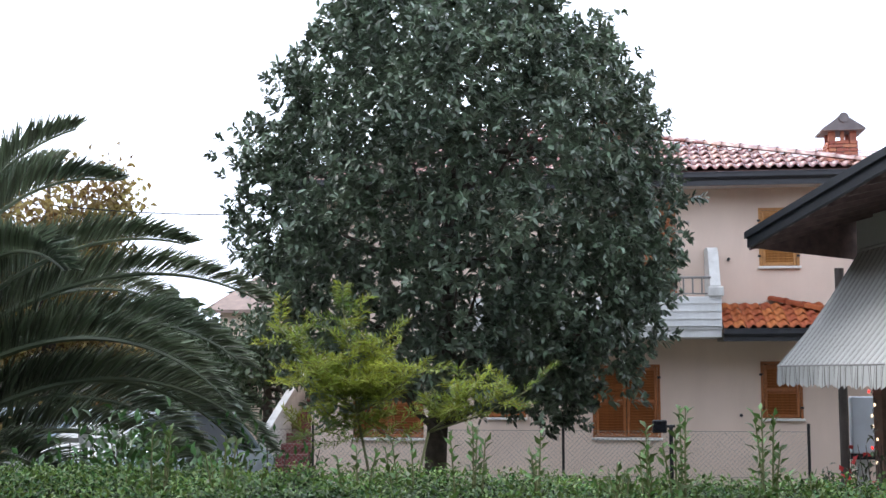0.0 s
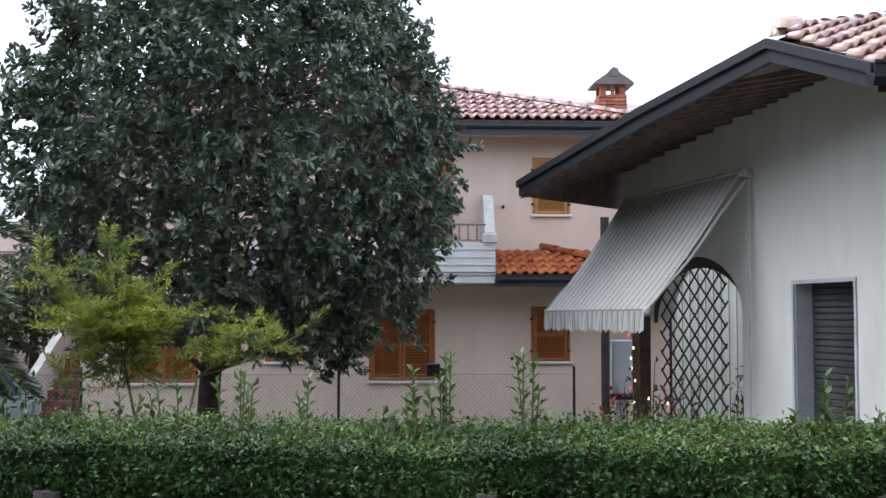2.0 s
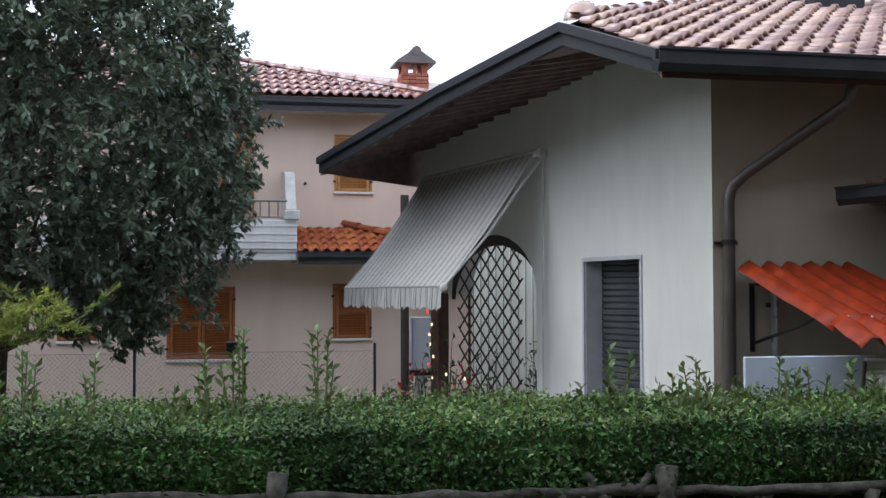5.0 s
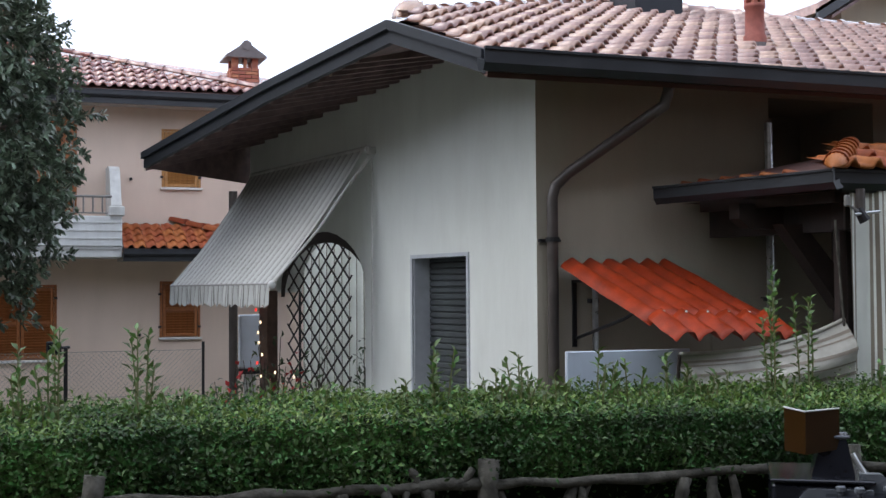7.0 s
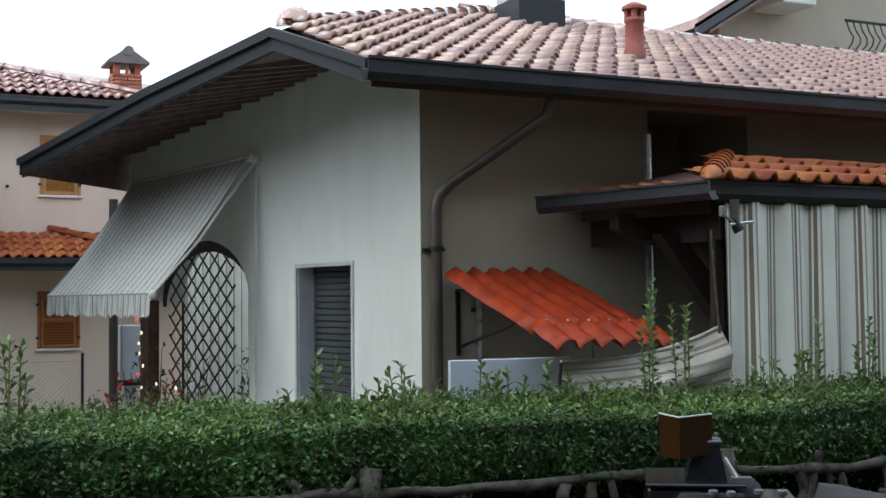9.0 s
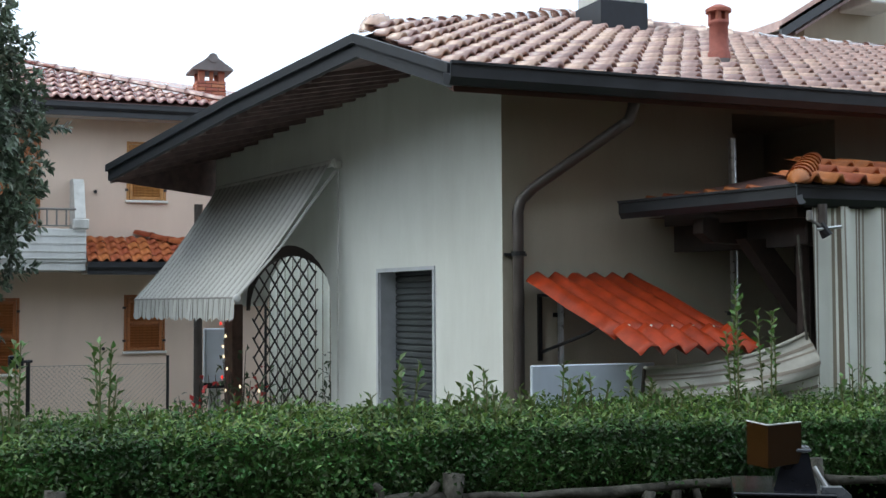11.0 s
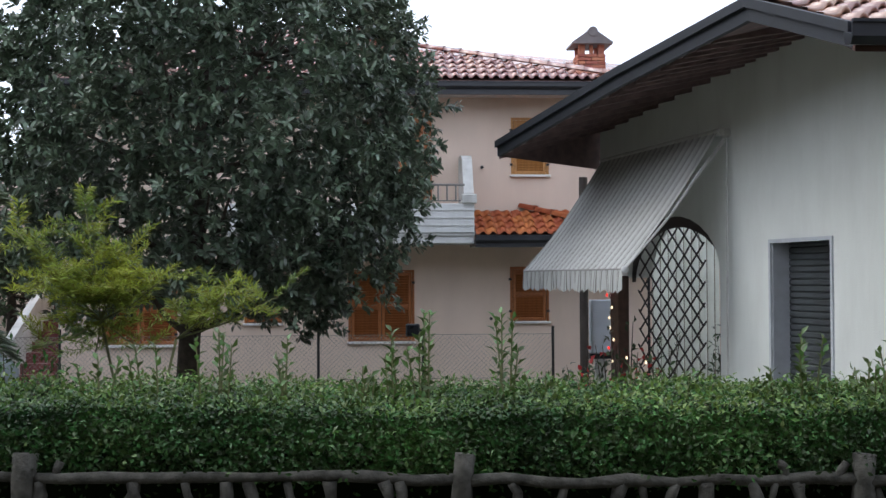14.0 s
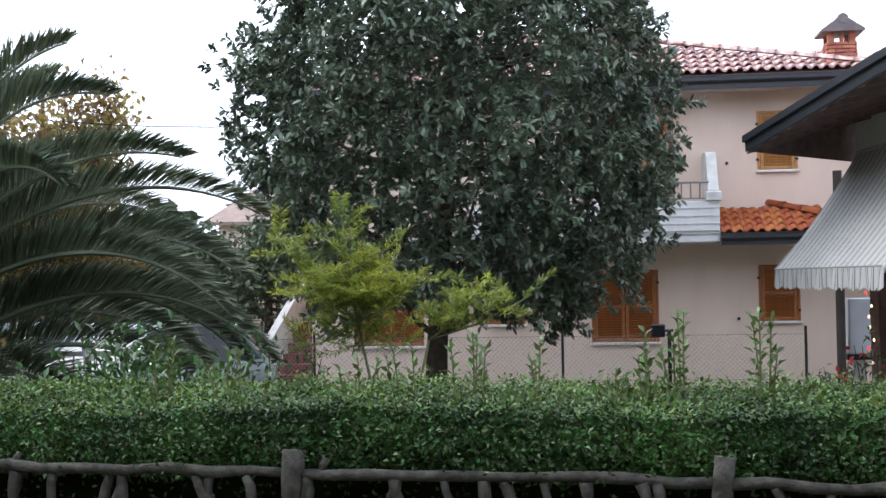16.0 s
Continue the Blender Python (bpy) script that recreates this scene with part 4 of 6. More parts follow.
SHOOTS += [(rs_.uniform(1.9, 3.6), rs_.uniform(5.75, 6.15), rs_.uniform(0.10, 0.24), 3) for _ in range(18)] + [(rs_.uniform(3.6, 6.4), rs_.uniform(5.6, 6.0), rs_.uniform(0.10, 0.26), 3) for _ in range(18)]
SHOOTS += [(rs_.uniform(-2.6, 1.8), rs_.uniform(6.1, 6.5), rs_.uniform(0.08, 0.18), 2) for _ in range(14)]
for x, y, h, k in SHOOTS:
    shoot("hedge_shoot", x, y, h, k + 1)


# ---- the magnolia ----
def crown_half(z):
    zs = [1.22, 1.45, 1.8, 2.25, 3.0, 3.7, 4.4, 5.1, 5.7, 6.2, 6.8, 7.3]
    rs = [0.5, 1.25, 1.75, 2.08, 2.38, 2.50, 2.48, 2.30, 1.96, 1.50, 0.95, 0.1]
    return np.interp(z, zs, rs)


mag = root("magnolia_tree", "tall magnolia tree with dense glossy dark green leaves", "tree", pose(-1.98, 14.6, 0))
MC = np.array([0.34, 0.0])
trunk = part("trunk", tube([(0, 0, -0.1), (0.0, 0, 0.5), (0.03, 0, 1.2), (0.1, 0, 2.2), (0.15, 0.05, 3.4), (0.25, 0, 4.8), (0.3, 0, 6.3)], [0.17, 0.14, 0.125, 0.11, 0.09, 0.06, 0.02], 12), BARK, mag, smooth=True)
rt = random.Random(11)
for k in range(26):
    z0 = rt.uniform(1.2, 5.6)
    a = k * 2.399
    z1 = min(6.9, z0 + rt.uniform(0.2, 1.5))
    r = float(crown_half(z1)) * rt.uniform(0.75, 0.97)
    end = (MC[0] + r * math.cos(a), r * math.sin(a), z1)
    st_ = (0.1, 0, z0)
    md = ((st_[0] + end[0]) * 0.5, (st_[1] + end[1]) * 0.5, z0 + (z1 - z0) * 0.35)
    part("limb", tube([st_, md, end], [0.05, 0.03, 0.008], 6), BARK, mag, smooth=True)
tips = []


def crown_floor(x, y):
    """Lowest foliage: lifted round the trunk, hanging lower on one side."""
    return 1.92 - 0.66 * math.exp(-((x - 1.45) / 0.85) ** 2) - 0.40 * math.exp(-((x + 1.1) / 0.5) ** 2)


clumps = 0
while clumps < 880:
    z = RNG.uniform(1.25, 7.25)
    a = RNG.uniform(0, 2 * math.pi)
    r = crown_half(z)
    if RNG.random() > (r + 0.3) / 3.0:
        continue
    rough = 1 + 0.04 * math.sin(3 * a + 1.3 * z) + 0.05 * math.sin(7 * a - 2.7 * z + 1) + 0.03 * math.sin(13 * a + 5.1 * z)
    q = r * rough * (1.0 - abs(RNG.normal(0, 0.10)))
    lean_x = MC[0] - 0.10 * max(0.0, z - 4.4)
    cx_, cy_ = lean_x + q * math.cos(a), q * math.sin(a)
    if z < crown_floor(cx_, cy_):
        continue
    clumps += 1
    size = RNG.uniform(0.16, 0.36)
    for _ in range(int(5 + 14 * size)):
        o = RNG.normal(0, 1, 3) * [size, size, size * 0.8] * 0.5
        tips.append((cx_ + o[0], cy_ + o[1], z + o[2], math.cos(a) + o[0] * 0.9, math.sin(a) + o[1] * 0.9, (z - 3.6) / 4.5 + o[2] * 0.9))
tips = np.array(tips)
per = 12
base = np.repeat(tips[:, :3], per, 0)
axis = np.repeat(unit(tips[:, 3:] + RNG.normal(0, 0.30, (len(tips), 3)) + [0, 0, 0.35]), per, 0)
nl = len(base)
spread = RNG.normal(size=(nl, 3))
spread -= axis * (spread * axis).sum(1)[:, None]
way = unit(axis * RNG.uniform(0.1, 1.1, (nl, 1)) + unit(spread))
base = base - axis * RNG.uniform(0, 0.10, (nl, 1))
tagged(leaves("crown", mag, base, way, RNG.uniform(0.072, 0.128, nl), RNG.uniform(0.032, 0.048, nl), LEAF_MAG, fold=0.15, bend=0.14, make=oval_leaf_mesh), kind="stuff")
ni = 9000
z = RNG.uniform(1.75, 6.6, ni)
a, f = RNG.uniform(0, 2 * math.pi, ni), np.sqrt(RNG.uniform(0.02, 0.65, ni))
inner_p = np.stack([MC[0] + crown_half(z) * f * np.cos(a), crown_half(z) * f * np.sin(a), z], 1)
tagged(leaves("inner_leaves", mag, inner_p, RNG.normal(size=(ni, 3)), RNG.uniform(0.13, 0.22, ni), RNG.uniform(0.06, 0.09, ni), LEAF_MAG), kind="stuff")


# ---- the feathery mimosa behind the hedge ----
mim = root("mimosa_shrub", "young feathery yellow-green mimosa with thin stems", "shrub", pose(-1.42, 8.0, 0))
rm = random.Random(4)
leaders = set()
for (side_n, tall, tx, tz, ty, nf) in ((0, 1, -0.68, 2.30, 0.0, 15), (0, 1, -0.28, 2.44, 0.1, 15), (0, 1, -0.02, 2.20, 0.2, 12), (0, 1, 0.22, 1.98, -0.1, 10), (0, 1, -0.42, 2.02, -0.2, 14), (0, 1, -0.62, 1.96, 0.1, 9), (0, 1, -0.12, 1.98, 0.0, 11),
                                 (1, 1, 0.60, 1.90, -0.1, 9), (1, 1, 0.92, 1.88, 0.1, 9), (1, 1, 0.48, 1.80, 0.1, 6), (0, 0, -0.52, 1.58, 0.0, 8), (0, 0, -0.22, 1.52, 0.1, 6), (0, 0, 0.14, 1.56, 0.0, 6)):
    c, node = (0.0, 1.20) if tz < 1.5 else (-0.16, 1.74) if tx < 0.3 else (0.30, 1.62)
    pts = [(0.06, 0, 0), (0.06 + c * 0.25, 0, 0.9), (c, 0, node), (tx, ty, tz)]
    if (side_n, tall) not in leaders:
        part("stem", tube(pts[:3], [0.014, 0.012, 0.009], 6), STEM, mim, smooth=True)
        leaders.add((side_n, tall))
    part("twig", tube([pts[2], ((c + tx) * 0.5, ty * 0.5, (node + tz) * 0.5 - 0.03), pts[3]], [0.007, 0.005, 0.003], 6), STEM, mim, smooth=True)
    fb, fw = [], []
    nf = int(nf * 1.1)
    for k in range(nf):
        o = Vector(pts[2]).lerp(Vector(pts[3]), 0.20 + 0.80 * (k + 0.5) / nf)
        w = k * 2.4 + rm.uniform(-0.4, 0.4)
        d = Vector((math.cos(w), math.sin(w) * 0.8, rm.uniform(-0.1, 1.0))).normalized()
        L = rm.uniform(0.15, 0.30)
        for j in range(22):
            q = o + d * (L * (j + 1) / 22) - Vector((0, 0, 0.12 * L * (j / 22) ** 2))
            for sg in (-1, 1):
                sd_ = d.cross(Vector((0, 0, 1))).normalized() * sg + d * 0.45 + Vector((0, 0, rm.uniform(-0.5, 1.0)))
                for e in range(2):
                    fb.append(tuple(q + sd_ * 0.018 * e))
                    fw.append(tuple(sd_ + Vector((rm.uniform(-0.5, 0.5), rm.uniform(-0.5, 0.5), rm.uniform(-0.3, 0.5)))))
    fb, fw = np.array(fb), np.array(fw)
    tagged(leaves("feathery_foliage", mim, fb, fw, RNG.uniform(0.040, 0.075, len(fb)), 0.009, LEAF_MIMOSA), kind="stuff")


# ---- the palm ----
palm = root("palm_tree", "large feather palm with long arching grey-green fronds", "palm", pose(-5.25, 9.1, 0))
part("trunk", tube([(0, 0, -0.1), (0, 0, 0.6), (0, 0, 1.6), (0, 0, 2.4)], [0.42, 0.36, 0.34, 0.28], 14), BARK, palm, smooth=True)
rp = random.Random(21)


def frond(az, rise, length, droop, seed, low=0.0, hang=0.25):
    """One frond: an arched midrib with two rows of narrow leaflets."""
    r = random.Random(seed)
    pts = []
    el = rise
    p = Vector((0.12 * math.cos(az), 0.12 * math.sin(az), 2.14 - low))
    n = 22
    for i in range(n + 1):
        pts.append(tuple(p))
        p = p + Vector((math.cos(az) * math.cos(el), math.sin(az) * math.cos(el), math.sin(el))) * (length / n)
        el -= droop / n * (0.6 + 0.8 * i / n)
    fr = part("frond", tube(pts, [0.028 * (1 - 0.85 * i / n) + 0.003 for i in range(n + 1)], 5), LEAF_PALM, palm)
    b, w, L = [], [], []
    for i in range(2, n):
        for s in range(11):
            f = (i + s / 11) / n
            o = Vector(pts[i]).lerp(Vector(pts[i + 1]), s / 11)
            d = (Vector(pts[i + 1]) - Vector(pts[i])).normalized()
            side = d.cross(Vector((0, 0, 1))).normalized()
            top = side.cross(d)
            for sg in (-1, 1):
                b.append(tuple(o))
                w.append(tuple(side * sg * (0.60 - 0.2 * f) + top * (0.85 - hang * f) + d * (0.65 + 0.30 * f) + Vector((r.uniform(-0.09, 0.09), r.uniform(-0.09, 0.09), r.uniform(-0.10, 0.10)))))
                L.append((0.12 + 0.32 * math.sin(math.pi * min(1, f * 0.93 + 0.05)) ** 0.6) * (1.1 - 0.25 * f) * r.uniform(0.88, 1.05))
    b, w, L = np.array(b), np.array(w), np.array(L)
    leaves("blade_fringe", fr, b, w, L, 0.024, LEAF_PALM, fold=0.3, bend=0.10)


# azimuth, rise, length, droop, and how far below the crown's heart it springs
FRONDS = [(8, 90, 2.2, 78, 0), (14, 86, 2.17, 102, 0), (4, 50, 2.26, 68, 0), (16, 42, 2.75, 76, 0.1), (2, 44, 2.75, 90, 0.45), (12, 36, 2.85, 92, 0.7), (0, 25, 2.65, 82, 0.85), (20, 30, 2.6, 88, 0.55), (-14, 14, 1.9, 80, 0.8),
          (-30, 60, 2.1, 100, 0.1), (-48, 30, 1.9, 95, 0.2), (-62, 48, 2.0, 110, 0.1), (-40, 10, 1.7, 80, 0.6), (-80, 20, 1.9, 90, 0.4), (-95, 50, 2.2, 90, 0), (34, 26, 2.4, 85, 0.6), (48, 44, 2.4, 80, 0.1),
          (80, 55, 2.3, 80, 0), (110, 35, 2.2, 80, 0.2), (140, 50, 2.2, 80, 0), (175, 40, 2.3, 80, 0.1), (205, 60, 2.2, 80, 0), (235, 40, 2.2, 80, 0.1), (260, 60, 2.2, 80, 0), (-70, 75, 2.0, 70, 0), (60, 80, 2.1, 60, 0),
          (-6, 34, 2.7, 86, 0.35), (24, 40, 2.3, 90, 0.35)]
for k, (a, e, L, dr, low) in enumerate(FRONDS):
    frond(radians(a), radians(e), L, radians(dr), k, low)


# ---- the awning over the arch ----
aw = root("awning", "grey striped cloth awning with scalloped valance, lowered", "awning", GM)
AU0, AU1, AT, AF, AOFF = 2.50, 5.22, 3.20, 2.05, 0.95
nu, nv = 40, 10
av = []
for j in range(nv + 1):
    f = j / nv
    for i in range(nu + 1):
        u_ = AU0 + (AU1 - AU0) * i / nu
        sag = -0.06 * math.sin(math.pi * f) ** 0.9 * (0.85 + 0.15 * math.sin(math.pi * i / nu))
        av.append((u_, 0.10 + (AOFF - 0.10) * f, AT + (AF - AT) * f + sag))
af = [(j * (nu + 1) + i, j * (nu + 1) + i + 1, (j + 1) * (nu + 1) + i + 1, (j + 1) * (nu + 1) + i) for j in range(nv) for i in range(nu)]
part("cloth", (av, af), AWNING, aw, smooth=True)
vv, vf = [], []
nk = 120
for i in range(nk + 1):
    u_ = AU0 + (AU1 - AU0) * i / nk
    ph = (i % 6) / 6
    low = 0.165 + 0.034 * (1 - abs(2 * ph - 1))
    wob = 0.012 * math.sin(i * 0.7) + 0.008 * math.sin(i * 0.31)
    vv += [(u_, AOFF + 0.012, AF), (u_, AOFF + 0.016 + wob * 0.5, AF - 0.09), (u_, AOFF + 0.018 + wob, AF - low)]
for i in range(nk):
    for k in range(2):
        vf.append((3 * i + k, 3 * i + 3 + k, 3 * i + 4 + k, 3 * i + 1 + k))
part("valance", (vv, vf), AWNING, aw, "scalloped valance", True)
part("front_bar", tube([(AU0 - 0.02, AOFF, AF), (AU1 + 0.02, AOFF, AF)], 0.013, 8), RAIL, aw)
part("end_cap", tube([(AU0 - 0.05, AOFF, AF), (AU0 - 0.045, AOFF, AF), (AU0 - 0.02, AOFF, AF), (AU0 + 0.01, AOFF, AF)], [0.012, 0.028, 0.034, 0.016], 10), PARAPET, aw, smooth=True)
part("roller", tube([(AU0 - 0.04, 0.07, AT + 0.01), (AU1 + 0.04, 0.07, AT + 0.01)], 0.032, 10), CHALK, aw)
for u_ in (AU0 - 0.02, AU1 + 0.02):
    part("arm", tube([(u_, 0.05, AT - 0.06), (u_, 0.30, AT - 0.37), (u_, 0.55, AT - 0.71), (u_, AOFF, AF)], [0.018, 0.014, 0.012, 0.012], 6), CHALK, aw)
    part("bracket", box(u_ - 0.03, u_ + 0.015, 0.0, 0.08, AT - 0.035, AT + 0.03, 0.01), CHALK, aw)
part("crank_rod", tube([(AU0 - 0.06, 0.05, AT - 0.05), (AU0 - 0.05, 0.05, 1.15)], 0.008, 6), CHALK, aw)

# ---- in and behind the arch ----
lat = root("lattice_screen", "dark wooden diamond lattice screen in the archway", "trellis", GM)
LU0, LU1, LZ0, LZ1, LO = 3.10, 4.62, 0.85, 2.46, -0.06


def arch_top(u_):
    c = (u_ - 2.68) / 2.07
    return 2.0 + 0.53 * math.sqrt(max(0.0, 1 - (2 * c - 1) ** 2))


for sgn in (1, -1):
    k = -3.08
    while k < 1.8:
        u0, z0 = (LU0 + k, LZ0) if sgn > 0 else (LU0 + k, LZ1)
        run = []
        for i in range(60):
            f = i / 59 * 1.6
            uu, zz = u0 + f * 1.44, z0 + sgn * f
            if LU0 <= uu <= LU1 and LZ0 <= zz <= min(LZ1, arch_top(uu) - 0.02):
                run.append((uu, zz))
        if len(run) > 2:
            (ua, za), (ub, zb) = run[0], run[-1]
            dl = math.hypot(ub - ua, zb - za)
            ou, oz = -(zb - za) / dl * 0.0065, (ub - ua) / dl * 0.0065
            yb = LO + (0.008 if sgn > 0 else -0.008)
            part("slat", prism([(ua + ou, yb, za + oz), (ub + ou, yb, zb + oz), (ub - ou, yb, zb - oz), (ua - ou, yb, za - oz)], (0, -0.012, 0)), BEAM, lat)
        k += 0.262
part("frame", join(box(LU0, LU1, LO - 0.02, LO + 0.02, LZ0 - 0.05, LZ0)), BEAM, lat)
# dark band below the arch line paints the shade on the wall's underside
part("arch_shade_band", prism([(u_, LO - 0.03, z_ - 0.005) for u_, z_ in ARCH] + [(u_, LO - 0.03, z_ - 0.085 - 0.02 * math.sin(math.pi * i / 14)) for i, (u_, z_) in list(enumerate(ARCH))[::-1]], (0, 0.04, 0)), BEAM, lat)
part("planter", box(LU0, LU1, LO - 0.35, LO - 0.05, 0.3, 0.78, 0.02), BEAM, lat)
post = tagged(part("wooden_post", in_gable(box(4.70, 4.93, 0.004, 0.12, 0, 2.0, 0.01)), POSTWOOD), "dark stained wooden post beside the archway", "post")
cu, cf2 = [], []
for i in range(61):
    o = -2.35 - 1.05 * i / 60
    u_ = 9.6 + 0.05 * math.sin(i * 0.9)
    cu += [(u_, o, 0.2), (u_, o, 2.9)]
for i in range(60):
    cf2.append((2 * i, 2 * i + 2, 2 * i + 3, 2 * i + 1))
crt = root("hanging_curtain", "pale pleated curtain hanging beyond the portico", "curtain", GM)
part("cloth", (cu, cf2), CURTAIN, crt, smooth=True)
part("curtain_rod", tube([(9.6, -2.3, 2.92), (9.6, -3.45, 2.92)], 0.015, 6), IRON, crt)
for o in (-2.3, -3.45):
    part("rod_post", tube([(9.6, o, 0.0), (9.6, o, 2.94)], 0.02, 6), IRON, crt)
wb = root("meter_cabinet", "pale grey wall cabinet on a short post", "cabinet")
part("body", box(2.64, 2.90, 14.05, 14.20, 1.12, 1.73, 0.012), PANEL, wb)
part("base", box(2.62, 2.92, 14.03, 14.22, 1.06, 1.12), IRON, wb)
part("post", box(2.70, 2.82, 14.08, 14.18, 0.0, 1.06), CHALK, wb)
ln = root("wall_lantern", "small white globe wall lantern", "lamp", GM)
part("globe", tube([(2.78, -0.6, 2.05), (2.78, -0.6, 2.08), (2.78, -0.6, 2.13), (2.78, -0.6, 2.18), (2.78, -0.6, 2.21)], [0.01, 0.04, 0.055, 0.04, 0.012], 10), PARAPET, ln, smooth=True)
part("bracket", tube([(2.60, -0.6, 2.24), (2.70, -0.6, 2.27), (2.78, -0.6, 2.21)], 0.009, 6), IRON, ln)

# fairy lights on the post and planter
lights = root("fairy_lights", "string of lit red and warm white fairy lights", "string lights", GM)
rl = random.Random(5)
cable_pts = [(4.84 + 0.07 * math.sin(i * 1.9), 0.14, 2.02 - i * 0.055) for i in range(17)] + [(4.7 - i * 0.11, 0.06, 1.14 + 0.05 * math.sin(i * 1.3)) for i in range(6)]
part("cable", tube(cable_pts, 0.004, 4), IRON, lights)
bulb = {c: mesh_of("bulb", *tube([(0, 0, -0.016), (0, 0, -0.008), (0, 0, 0.010), (0, 0, 0.018)], [0.003, 0.010, 0.009, 0.002], 7), c, True) for c in (BULB_RED, BULB_WARM)}
for i, p in enumerate(cable_pts):
    if i % 2 and i > 3:
        continue
    ob = new("bulb", bulb[BULB_RED if (i in (0, 1, 2, 4, 7, 20, 24) or i % 9 == 5) else BULB_WARM])
    ob.parent = lights
    ob.location = (p[0] + rl.uniform(-0.03, 0.03), p[1] + 0.015, p[2] + rl.uniform(-0.015, 0.015))


def leafy_plant(name, label, category, x, y, z, r, h, n, leaf, width, material, stem=BARK, up=0.4, stems=7, parent_group=""):
    """A loose shrub: thin stems and a cloud of leaves with gaps."""
    o = root(name, label, category, pose(x, y, z), parent_group)
    ends = []
    for k in range(stems):
        a, q = k * 2.4, random.uniform(0.4, 1.0)
        e = (r * q * math.cos(a), r * q * math.sin(a), h * random.uniform(0.65, 1.0))
        part("stem", tube([(0.03 * math.cos(a), 0.03 * math.sin(a), 0), (e[0] * 0.4, e[1] * 0.4, e[2] * 0.55), e], [0.012, 0.008, 0.003], 5), stem, o)
        ends.append(e)
    ends = np.array(ends)
    pick = ends[RNG.integers(0, len(ends), n)]
    f = RNG.uniform(0.35, 1.05, (n, 1)) ** 0.7
    p = pick * f + RNG.normal(0, r * 0.16, (n, 3))
    p[:, 2] = np.maximum(p[:, 2], 0.02)
    w = unit(RNG.normal(size=(n, 3)) + unit(pick) * 0.8 + [0, 0, up])
    tagged(leaves("foliage", o, p, w, RNG.uniform(0.7, 1.2, n) * leaf, width, material), kind="stuff")
    return o


for u_, off, h, n in ((3.1, 0.35, 1.55, 60), (3.8, 0.4, 1.75, 80), (4.3, 0.35, 1.35, 70), (2.72, -0.45, 1.95, 220), (2.92, -0.22, 1.9, 240), (4.75, 0.5, 1.35, 70)):
    g = GM @ Vector((u_, off, 0))
    leafy_plant("climbing_plant", "dark leafy potted climber by the archway", "plant", g.x, g.y, 0, 0.20, h, n, 0.085, 0.036, LEAF_SHADE)
g = GM @ Vector((4.1, 0.45, 0))
leafy_plant("red_flower_plant", "bushy plant with red flowers by the archway", "plant", g.x, g.y, 0, 0.40, 1.38, 100, 0.07, 0.05, RED)

# ---- the chain-link fence before the pink house ----
cl = root("chain_link_fence", "thin chain-link fence on slim iron posts", "fence")
CLY = 18.9
for x in (-8.0, -4.45, -0.61, 2.97):
    part("post", tube([(x, CLY, 0), (x, CLY, 1.24)], 0.022, 6), IRON, cl)
for z in (0.45, 1.12):
    part("wire", tube([(-8.0, CLY, z), (2.97, CLY, z)], 0.005, 4), WIRE, cl)
dw = []
for i in range(158):
    x = -8.0 + i * 0.07
    for sg in (-1, 1):
        x2 = x + sg * 1.1
        x2c = min(2.97, max(-8.0, x2))
        z2 = 1.12 * abs(x2c - x) / 1.1
        if abs(x2c - x) > 0.05:
            dw.append(tube([(x, CLY + sg * 0.002, 0.02), (x2c, CLY + sg * 0.002, z2)], 0.0024, 3, False))
tagged(part("mesh", join(*dw), WIRE, cl), kind="stuff")
fl2 = root("floodlight", "black floodlight on a slim iron post", "lamp", pose(0.98, 18.8, 0))
part("pole", box(-0.028, 0.028, -0.028, 0.028, 0, 1.2, 0.005), IRON, fl2)
part("arm", tube([(0.06, 0, 1.2), (-0.16, 0, 1.19)], 0.022, 6), IRON, fl2)
part("head", box(-0.27, -0.06, -0.07, 0.05, 1.10, 1.29, 0.015), IRON, fl2)
part("glass", box(-0.25, -0.08, -0.076, -0.07, 1.12, 1.27), BLACK, fl2)

# ---- things on the white house's front wall ----
TL, TR, BL, BR = Vector((3.67, 7.80, 2.18)), Vector((4.52, 7.88, 2.18)), Vector((3.80, 6.51, 1.715)), Vector((4.79, 6.74, 1.69))
can = root("canopy", "corrugated orange-red plastic canopy sheet", "canopy")
nor = (TR - TL).cross(TL - BL).normalized()
nor = nor if nor.z > 0 else -nor


def corrugated(f0, f1, lift, nw=88, nd=6):
    """Part of the wavy sheet from f0 to f1 down its slope, 6 mm thick."""
    kv, kf = [], []
    for t_ in (0, 1):
        for j in range(nd + 1):
            for i in range(nw + 1):
                p = TL.lerp(TR, i / nw).lerp(BL.lerp(BR, i / nw), f0 + (f1 - f0) * j / nd)
                wv = 0.062 * abs(math.sin(math.pi * i / nw * 5.5)) - 0.03 + 0.004 * math.sin(i * 0.9 + j * 1.7)
                kv.append(tuple(p + nor * (wv + lift * (1 - 0.8 * j / nd) - 0.006 * t_)))
    m1 = (nw + 1) * (nd + 1)
    for j in range(nd):
        for i in range(nw):
            a = j * (nw + 1) + i
            kf += [(a, a + 1, a + nw + 2, a + nw + 1), (m1 + a, m1 + a + nw + 1, m1 + a + nw + 2, m1 + a + 1)]
    for i in range(nw):
        a = nd * (nw + 1) + i
        kf += [(a, a + 1, m1 + a + 1, m1 + a), (i, m1 + i, m1 + i + 1, i + 1)]
    return kv, kf


